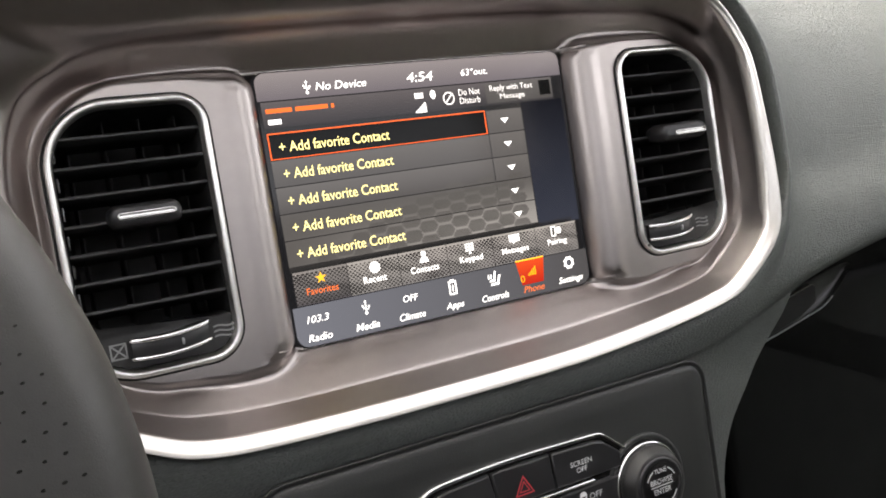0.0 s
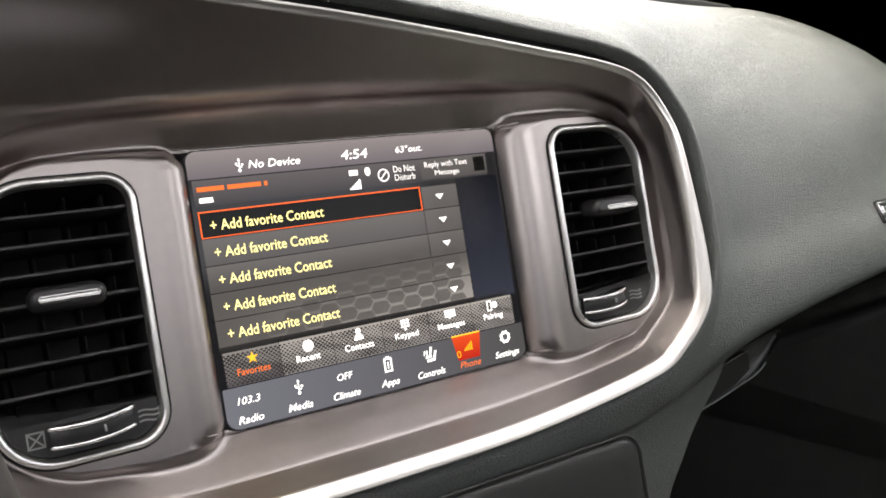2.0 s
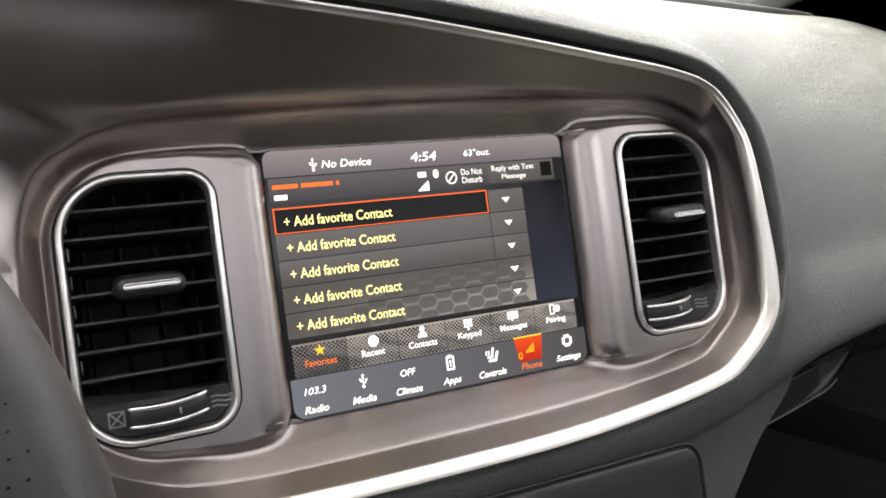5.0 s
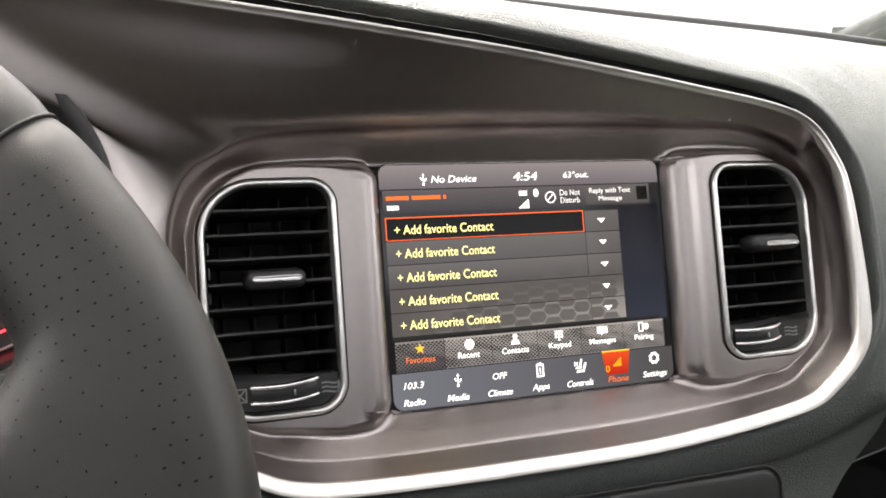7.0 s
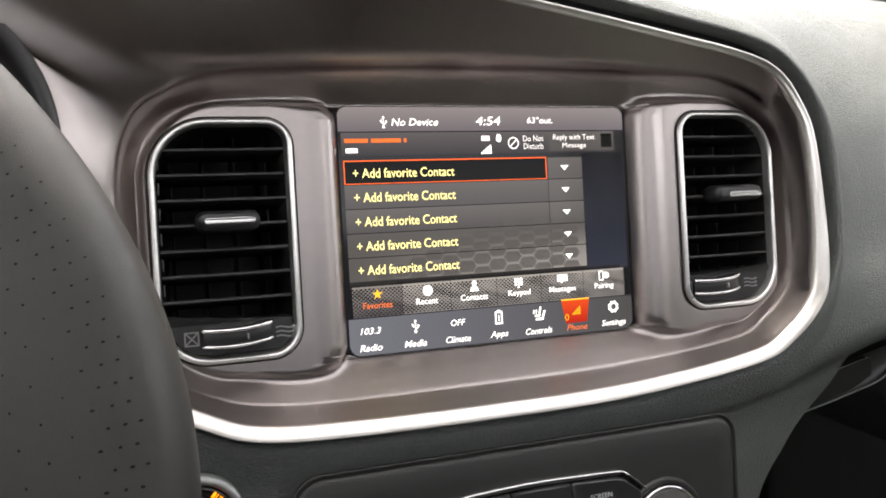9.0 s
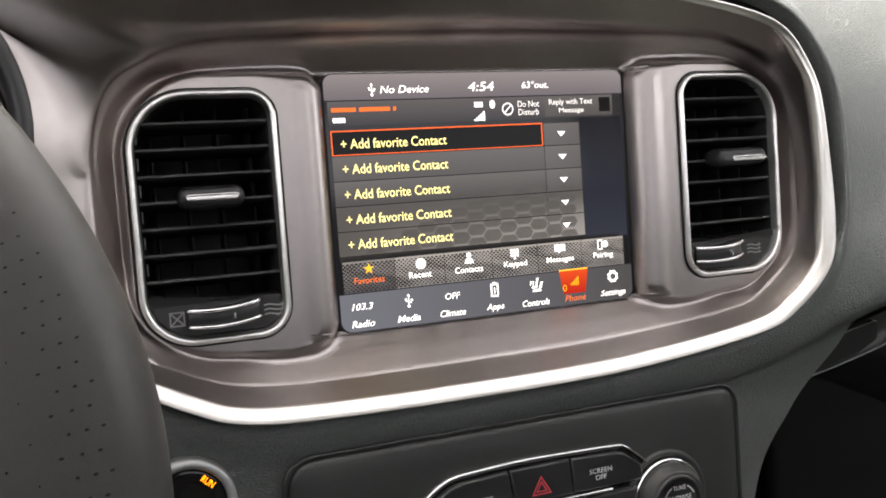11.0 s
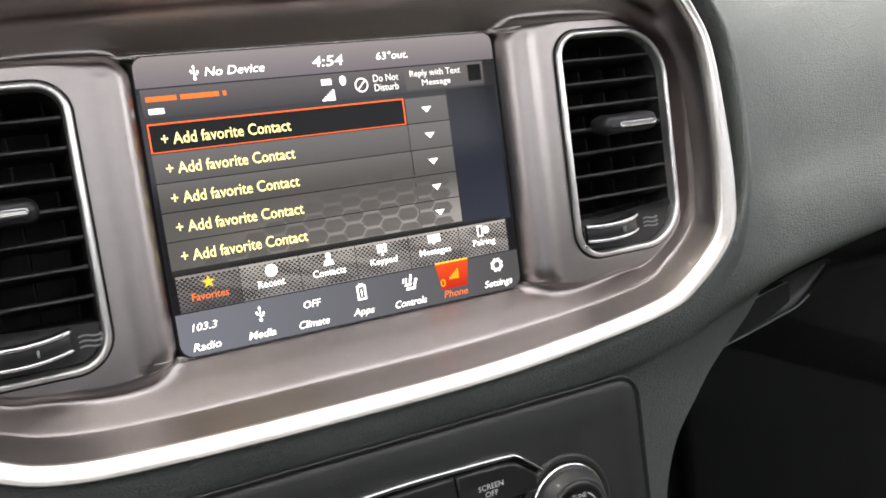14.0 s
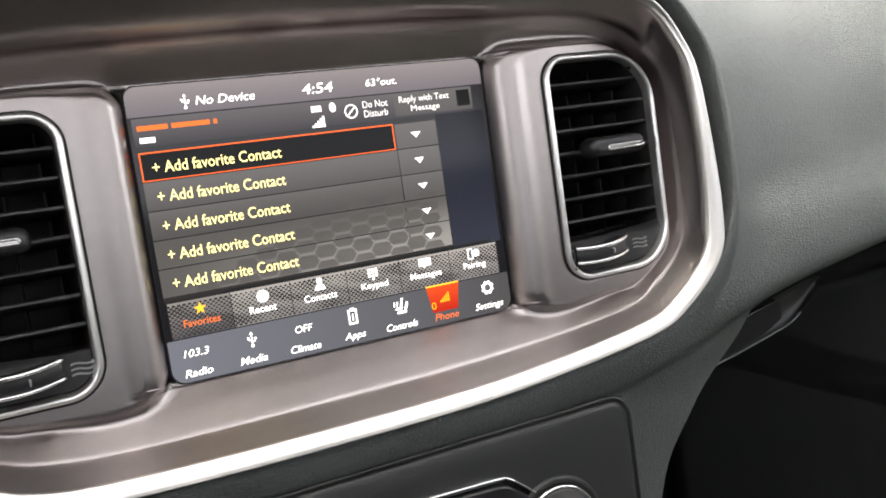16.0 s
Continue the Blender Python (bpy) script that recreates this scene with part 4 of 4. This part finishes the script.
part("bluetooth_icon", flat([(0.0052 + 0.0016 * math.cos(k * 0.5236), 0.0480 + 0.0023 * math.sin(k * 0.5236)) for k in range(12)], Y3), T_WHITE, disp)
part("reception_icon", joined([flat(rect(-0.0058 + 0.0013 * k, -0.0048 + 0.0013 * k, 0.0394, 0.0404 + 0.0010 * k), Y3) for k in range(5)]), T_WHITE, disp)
ring = []
for k in range(24):
    a, b = 2 * math.pi * k / 24, 2 * math.pi * (k + 1) / 24
    ring.append(flat([(0.0142 + r * math.cos(q), 0.0452 + r * math.sin(q)) for r, q in ((0.0034, a), (0.0034, b), (0.0027, b), (0.0027, a))], Y3))
ring.append(flat([(0.0142 - 0.0022, 0.0452 - 0.0017), (0.0142 - 0.0017, 0.0452 - 0.0022), (0.0142 + 0.0022, 0.0452 + 0.0017), (0.0142 + 0.0017, 0.0452 + 0.0022)], Y3))
part("disturb_icon", joined(ring), T_SOFT, disp)
part("disturb_text", letters("Do Not", 0.0269, 0.0477, 0.0130, 0.0033, Y3), T_SOFT, disp)
part("disturb_text", letters("Disturb", 0.0268, 0.0433, 0.0124, 0.0033, Y3), T_SOFT, disp)
part("reply_button", flat(rect(0.0368, 0.0797, 0.0404, 0.0510), Y2), L_ROW, disp)
part("reply_text", letters("Reply with Text", 0.0533, 0.0478, 0.0274, 0.0040, Y3), T_SOFT, disp)
part("reply_text", letters("Message", 0.0533, 0.0432, 0.0156, 0.0036, Y3), T_SOFT, disp)
part("check_box", flat(rect(0.0712, 0.0785, 0.0422, 0.0502), Y3), L_PICK, disp)

# ---- lower console: control panel, buttons, knob, start button ----
console = thing("control_panel", (0, -0.03, -0.34), "charcoal centre control panel with buttons below the screen", "control panel")
face = rounded(-0.1275, 0.1250, -0.350, -0.1150, (0.014, 0.012, 0.01, 0.01), 10)
part("surround", capped(loops(face, [(0.0016, -0.0372), (0.0010, -0.0384), (0.0002, -0.0384), (-0.0004, -0.036), (-0.004, -0.030)])), PANEL, console, "soft rim round the panel")


def panel_rows(outline):
    rows = []
    for off, y in ((-0.0006, -0.033), (-0.0008, -0.0368), (-0.0020, -0.0383), (-0.0042, -0.0390), (-0.012, -0.0392)):
        rows.append(loops(outline, [(off, y)])[0])
    return rows


part("panel", capped(panel_rows(face)), PANEL, console, "smooth charcoal panel")
PODY = -0.0395
pod = [Vector((x, 0, z)) for x, z in ((-0.0790, -0.1640), (-0.0690, -0.1500), (-0.0585, -0.1412), (-0.0520, -0.1375), (-0.0440, -0.1354), (-0.0200, -0.1342), (0.0, -0.1340), (0.0250, -0.1348),
                                      (0.0450, -0.1357), (0.0500, -0.1370), (0.0560, -0.1415), (0.0632, -0.1475), (0.0632, -0.1800), (0.0632, -0.2300), (-0.0790, -0.2300), (-0.0830, -0.1800))]
pod_line = spline([tuple(p) for p in pod], 3, True)
part("pod_base", capped(loops(pod_line, [(-0.0022, PODY - 0.0004), (-0.0012, PODY - 0.0002), (0.0, PODY + 0.001), (0.0, PODY + 0.004)])), GLOSS, console, "gloss black button pod")
top_line = spline([tuple(p) for p in pod[0:12]], 4)
rows = along([Vector((p.x, 0, p.z)) for p in top_line], [(0.0008, PODY + 0.002), (0.0006, PODY - 0.0012), (0.0, PODY - 0.0022), (-0.0007, PODY - 0.0016), (-0.0010, PODY + 0.001)])
part("pod_trim", outward(grid(rows)), CHROME, console, "thin chrome line over the buttons")


def button(outline, label=""):
    return part("button", capped(loops([Vector((x, 0, z)) for x, z in outline], [(-0.0012, PODY - 0.0026), (-0.0004, PODY - 0.0022), (0, PODY - 0.0010), (0, PODY + 0.001)])), BUTTON, console, label)


b_mute = button([(-0.0700, -0.1575), (-0.0560, -0.1442), (-0.0500, -0.1405), (-0.0420, -0.1386), (-0.0186, -0.1376), (-0.0156, -0.1560)], "black mute button")
b_hazard = button([(-0.0174, -0.1376), (0.0000, -0.1372), (0.0162, -0.1376), (0.0172, -0.1558), (-0.0146, -0.1560)], "black hazard light button with red triangle")
b_screen = button([(0.0174, -0.1376), (0.0440, -0.1386), (0.0490, -0.1400), (0.0590, -0.1480), (0.0590, -0.1560), (0.0182, -0.1558)], "black screen off button")
b_low = button([(-0.0145, -0.1600), (0.0560, -0.1592), (0.0560, -0.1800), (-0.0120, -0.1805)], "black traction control button")
part("chrome_bar", box(-0.0600, 0.0405, PODY - 0.0034, PODY, -0.1584, -0.1568, 0.0005, 2), CHROME, console, "thin chrome divider")
PY = PODY - 0.00275
for tri in (1.0, 0.56):
    pts = [Vector((0.0065 * tri * math.sin(2 * math.pi * k / 3), 0.0065 * tri * math.cos(2 * math.pi * k / 3))) for k in range(3)]
    inn = [p * (0.80 if tri == 1.0 else 0.72) for p in pts]
    part("hazard_mark", joined([flat([(a.x - 0.0007, a.y - 0.1493) for a in (pts[k], pts[(k + 1) % 3], inn[(k + 1) % 3], inn[k])], PY) for k in range(3)]), REDPRINT, b_hazard, "red hazard triangle")
part("print", letters("SCREEN", 0.0338, -0.1464, 0.0132, 0.0026, PY), PRINT, b_screen)
part("print", letters("OFF", 0.0338, -0.1500, 0.0066, 0.0026, PY), PRINT, b_screen)
part("print", letters("MUTE", -0.0335, -0.1498, 0.0120, 0.0031, PY), PRINT, b_mute)
part("print", letters("OFF", 0.0400, -0.1650, 0.0080, 0.0031, PY), PRINT, b_low)
part("print", joined([flat([(0.0300, -0.1640), (0.0345, -0.1640), (0.0340, -0.1622), (0.0330, -0.1615), (0.0314, -0.1615), (0.0305, -0.1622)], PY), flat(rect(0.0302, 0.0312, -0.1652, -0.1641), PY), flat(rect(0.0333, 0.0343, -0.1652, -0.1641), PY)]), PRINT, b_low)


def turned(cx, cz, profile, sides=64, ribs=0.0, rib_range=(0, 0), open_front=False):
    """A round body on the y axis of the dash from rows of radius and depth."""
    rows = []
    for i, (r, y) in enumerate(profile):
        row = []
        for k in range(sides):
            q = 2 * math.pi * k / sides
            rr = r - (ribs if (k + i) % 2 and rib_range[0] <= i <= rib_range[1] else 0)
            row.append(Vector((cx + rr * math.cos(q), y, cz + rr * math.sin(q))))
        rows.append(row)
    if open_front:
        bm = grid(rows, True)
        bm.verts.ensure_lookup_table()
        bm.faces.new(bm.verts[-sides:])
        return outward(bm)
    return capped(rows)


KX, KZ = 0.0745, -0.1688
knob = thing("tuning_knob", (KX, PODY, KZ), "black ribbed tuning knob with chrome base ring", "knob")
part("dish", turned(KX, KZ, [(0.0255, PODY + 0.002), (0.0250, PODY - 0.0012), (0.0235, PODY - 0.0020), (0.0222, PODY - 0.0010), (0.021, PODY + 0.002)]), PANEL, knob)
part("base_ring", turned(KX, KZ, [(0.0212, PODY + 0.002), (0.0212, PODY - 0.0026), (0.0208, PODY - 0.0034), (0.0201, PODY - 0.0036), (0.0194, PODY - 0.0028)]), CHROME, knob, "chrome base ring")
part("grip", turned(KX, KZ, [(0.0190, PODY - 0.002), (0.0193, PODY - 0.0050)] + [(0.0192 - 0.00035 * q, PODY - 0.0056 - 0.0008 * q) for q in range(7)] + [(0.0166, PODY - 0.0112), (0.0150, PODY - 0.0112)], 110, 0.0008, (1, 8)), RUBBER, knob, "finely ribbed black grip")
part("cap", turned(KX, KZ, [(0.0150, PODY - 0.0080), (0.0148, PODY - 0.0112), (0.0138, PODY - 0.0122), (0.0122, PODY - 0.0116), (0.0116, PODY - 0.0112)]), BUTTON, knob, "flat black cap")
CY = PODY - 0.0126
part("print", letters("BROWSE", KX, KZ + 0.0028, 0.0145, 0.0028, CY), PRINT, knob)
part("print", letters("ENTER", KX, KZ - 0.0022, 0.0112, 0.0028, CY), PRINT, knob)
part("print", letters("TUNE", KX, KZ + 0.0082, 0.0080, 0.0024, CY), PRINT, knob)
part("print", flat(rect(KX - 0.0074, KX + 0.0074, KZ + 0.0002, KZ + 0.0006), CY), PRINT, knob)
marks = []
for a0, a1 in ((25, 60), (120, 155), (205, 240), (300, 335)):
    for k in range(6):
        a, b = radians(a0 + (a1 - a0) * k / 6), radians(a0 + (a1 - a0) * (k + 1) / 6)
        marks.append(flat([(KX + r * math.cos(q), KZ + r * math.sin(q)) for r, q in ((0.0102, a), (0.0102, b), (0.0096, b), (0.0096, a))], CY))
part("print", joined(marks), PRINT, knob)

SX, SZ = -0.1695, -0.1265
starter = thing("start_button", (SX, -0.036, SZ), "black round start button with grey ring and lit orange writing", "button")
part("ring", turned(SX, SZ, [(0.0208, -0.030), (0.0208, -0.0385), (0.0200, -0.0398), (0.0180, -0.0400), (0.0168, -0.0388), (0.0166, -0.033)]), material("grey_ring_paint", (0.30, 0.31, 0.31), 0.35, 0.5), starter, "satin grey ring")
part("cap", turned(SX, SZ, [(0.0166, -0.032), (0.0165, -0.0372), (0.0155, -0.0380), (0.0110, -0.0376), (0.0104, -0.0366), (0.0090, -0.0364)]), GLOSS, starter)
part("lit_word", letters("RUN", SX + 0.0088, SZ + 0.0098, 0.0062, 0.0030, -0.0384, spin=-42), glow("orange_lamp", (1.0, 0.25, 0.008), 0.6), starter, "lit orange writing")

# ---- steering wheel ----
WC = Vector((-0.373, -0.196, -0.072))
wheel = thing("steering_wheel", tuple(WC), "dark leather steering wheel with perforated grips", "steering wheel")
WT = Matrix.Rotation(radians(-7), 3, "X")
RIM, RW, RD = 0.1725, 0.0190, 0.0165


def rim_point(a, b, grow=0.0):
    """Round the rim by a (0 at three o'clock, growing upward), round its section by b (0 outward, 90 to the driver)."""
    fat = 0.0030 * math.exp(-((math.degrees(a) - 12) / 22) ** 2) if abs(math.degrees(a)) < 80 else 0
    u = math.cos(b) * (RW + fat + grow)
    if math.cos(b) < 0:
        u *= 1.15 + 1.85 * smooth(25, 12, math.degrees(a)) * smooth(-34, -18, math.degrees(a))
    w = -math.sin(b) * (RD + fat + grow)
    w *= 1 - 0.20 * math.exp(-((math.degrees(b) % 360 - 96) / 22) ** 2) * math.exp(-((math.degrees(a) + 5) / 45) ** 2)
    r = RIM + u
    return WC + WT @ Vector((r * math.cos(a), w, r * math.sin(a)))


SEAM = radians(40)


def rim_span(a0, a1, steps):
    return outward(grid([[rim_point(a0 + (a1 - a0) * i / steps, 2 * math.pi * k / 32, -0.0012 if i in (0, steps) else (-0.0004 if i in (1, steps - 1) else 0)) for k in range(32)] for i in range(steps + 1)], True))


part("grip", rim_span(radians(-60), SEAM, 72), PERFORATED, wheel, "perforated grey leather grip")
part("rim", rim_span(SEAM + 0.002, radians(298), 150), WHEEL, wheel, "smooth grey leather rim")
part("seam", tube([rim_point(SEAM + 0.001, 2 * math.pi * k / 32, -0.0008) for k in range(32)], 0.0006, 6, True), STITCH, wheel)
pits = bmesh.new()
for i in range(36):
    a = radians(-22 + i * 1.65)
    for k in range(12):
        b = radians(66 + 10.0 * k) + (radians(5.0) if i % 2 else 0)
        size = 0.00054 - 0.00018 * smooth(12, 26, i)
        p, q = rim_point(a, b, 0.00012), rim_point(a, b, 0.004)
        nrm = (q - p).normalized()
        e1 = (rim_point(a + 0.01, b, 0.00012) - p).normalized()
        e2 = nrm.cross(e1)
        f = pits.faces.new([pits.verts.new(p + (e1 * 0.75 * math.cos(u) + e2 * 1.25 * math.sin(u)) * size) for u in [math.pi * j / 4 for j in range(8)]])
holes = part("grip_pattern", pits, HOLE, wheel, "small holes in the leather")
tagged(holes, kind="stuff")
# spoke and hub
spoke = []
for s in range(9):
    k = s / 8
    c = Vector((0.155 - 0.115 * k, 0.004 + 0.010 * k, -0.018 - 0.004 * k))
    hh = 0.020 + 0.020 * k
    spoke.append([WC + WT @ (c + Vector((0, -0.009 * math.sin(q), hh * math.copysign(abs(math.cos(q)) ** 0.7, math.cos(q))))) for q in [2 * math.pi * j / 20 for j in range(20)]])
part("spoke", capped(spoke), PANEL, wheel, "charcoal spoke")
part("spoke_trim", tube(spline([tuple(WC + WT @ Vector(p)) for p in ((0.140, -0.006, 0.008), (0.110, -0.007, 0.014), (0.075, -0.006, 0.020), (0.05, -0.004, 0.03))], 6), 0.0035, 10), SILVER, wheel, "silver spoke edge")
hub = [[WC + WT @ Vector((r * math.cos(q), y, r * 0.86 * math.sin(q))) for q in [2 * math.pi * j / 40 for j in range(40)]] for r, y in ((0.068, 0.02), (0.070, 0.0), (0.066, -0.012), (0.05, -0.020), (0.02, -0.023))]
part("hub", capped(hub), WHEEL, wheel, "dark leather hub")

# ---- gauge behind the wheel ----
GX, GZ, GR = -0.296, 0.042, 0.0765
gauge = thing("instrument_gauge", (GX, 0.05, GZ), "round black gauge with red lit ring behind the wheel", "gauge")
part("tube", turned(GX, GZ, [(GR + 0.004, -0.0375), (GR + 0.003, -0.040), (GR, -0.0405), (GR - 0.003, -0.038), (GR - 0.008, 0.0), (GR - 0.011, 0.052), (GR - 0.014, 0.056)], open_front=True), BLACK, gauge, "black gauge tube")
red = []
for k in range(18):
    a, b = radians(-150 + 7.5 * k), radians(-150 + 7.5 * (k + 1))
    red.append(flat([(GX + r * math.cos(q), GZ + r * math.sin(q)) for r, q in ((0.0545, a), (0.0545, b), (0.0533, b), (0.0533, a))], 0.0546))
part("dial_ring", joined(red), glow("red_dial_light", (1.0, 0.02, 0.03), 1.2), gauge, "red lit dial ring")
marks = []
for k in range(16):
    a = radians(-140 + 18.5 * k)
    u = Vector((math.cos(a), math.sin(a)))
    w = Vector((-u.y, u.x)) * 0.0006
    marks.append(flat([(GX + q.x, GZ + q.y) for q in (u * 0.0475 - w, u * 0.0525 - w, u * 0.0525 + w, u * 0.0475 + w)], 0.0546))
part("dial_marks", joined(marks), glow("white_dial_light", (0.9, 0.85, 1.0), 0.7), gauge)
arc = [Vector((GX + 0.0625 * math.cos(radians(q)), 0.050, GZ + 0.0625 * math.sin(radians(q)))) for q in range(-150, 151, 5)]
part("dial_rim", tube(arc, 0.0008, 8), SILVER, gauge, "thin silver ring round the dial")
part("dial_number", letters("160", GX + 0.0255, GZ - 0.0300, 0.0074, 0.0036, 0.0546, 0.15), glow("pale_dial_light", (0.85, 0.80, 1.0), 0.9), gauge)

# ---- passenger side: glove box with its handle recess, badge ----
glove = thing("glove_box", (0.45, 0.12, -0.36), "black glove box in shadow with a recessed handle", "glove box")
part("door", capped(loops(rounded(0.20, 0.755, -0.36, -0.080, (0.02,) * 4, 6), [(-0.045, 0.0640), (-0.030, 0.0652), (-0.015, 0.0695), (-0.005, 0.0760), (0, 0.084), (0, 0.16)])), FASCIA, glove, "black glove box door")
slot_t = spline([(0.226, 0.0585, -0.1500), (0.258, 0.0585, -0.1310), (0.2932, 0.0585, -0.1212), (0.3468, 0.0585, -0.1098), (0.3770, 0.0585, -0.1060), (0.3825, 0.0585, -0.1085)], 5)
slot_b = spline([(0.234, 0.0585, -0.1562), (0.2605, 0.0585, -0.1514), (0.2930, 0.0585, -0.1458), (0.3254, 0.0585, -0.1396), (0.3520, 0.0585, -0.1325), (0.3800, 0.0585, -0.1130)], 5)
rows = [[a.lerp(b, s) + Vector((0, d, 0)) for a, b in zip(slot_t, slot_b)] for s, d in ((0, 0.0), (0.06, 0.0034), (0.5, 0.0044), (0.9, 0.0030), (1.0, 0))]
part("handle_recess", outward(grid(rows)), BLACK, glove, "black handle recess")
flap = ((0.264, -0.1485), (0.268, -0.1350), (0.2932, -0.1232), (0.3340, -0.1150), (0.3385, -0.1172), (0.3367, -0.1300), (0.3180, -0.1378), (0.2754, -0.1474))
part("handle_flap", capped(loops([Vector((x, 0, z)) for x, z in flap], [(-0.001, 0.0565), (0, 0.0575), (0, 0.0615)])), VOID, glove, "gloss black handle flap")
# thin grey and chrome rods stand in for highlights along the black edges
part("handle_glint", tube(slot_b[3:22], 0.0007, 8), GREYPRINT, glove, "thin grey line for the light on the lower edge")
part("handle_glint", tube([Vector((0.2935, 0.0560, -0.1230)), Vector((0.3000, 0.0560, -0.1214)), Vector((0.3345, 0.0560, -0.1149))], 0.0004, 6), CHROME, glove, "thin bright line for the glint on the upper edge")
part("handle_glint", tube([Vector((0.2660, 0.0560, -0.1392)), Vector((0.2730, 0.0560, -0.1378))], 0.0004, 6), CHROME, glove, "short bright line for a glint")

badge = thing("badge", (0.540, 0.040, -0.045), "small chrome badge on the leather dash", "badge")
LEAN = Matrix.Translation((0.500, 0.0345, -0.028)) @ Matrix.Rotation(radians(13), 4, "Z") @ Matrix.Rotation(radians(-18), 4, "X")


def leaning(bm):
    bmesh.ops.transform(bm, matrix=LEAN, verts=bm.verts)
    return bm


part("badge_base", leaning(slab(rounded(0.0, 0.074, -0.0105, 0.0105, (0.003,) * 4, 5), -0.0022, 0.010)), GLOSS, badge)
for a, b, c, d in ((0.003, 0.071, 0.0070, 0.0086), (0.003, 0.071, -0.0086, -0.0070), (0.003, 0.0046, -0.0070, 0.0070)):
    part("badge_edge", leaning(box(a, b, -0.0036, -0.0018, c, d, 0.0005, 1)), CHROME, badge)
for k in range(6):
    a = 0.008 + 0.0105 * k
    part("badge_bar", leaning(box(a, a + 0.0075, -0.0036, -0.0018, -0.0045, 0.0045, 0.0006, 1)), CHROME, badge)
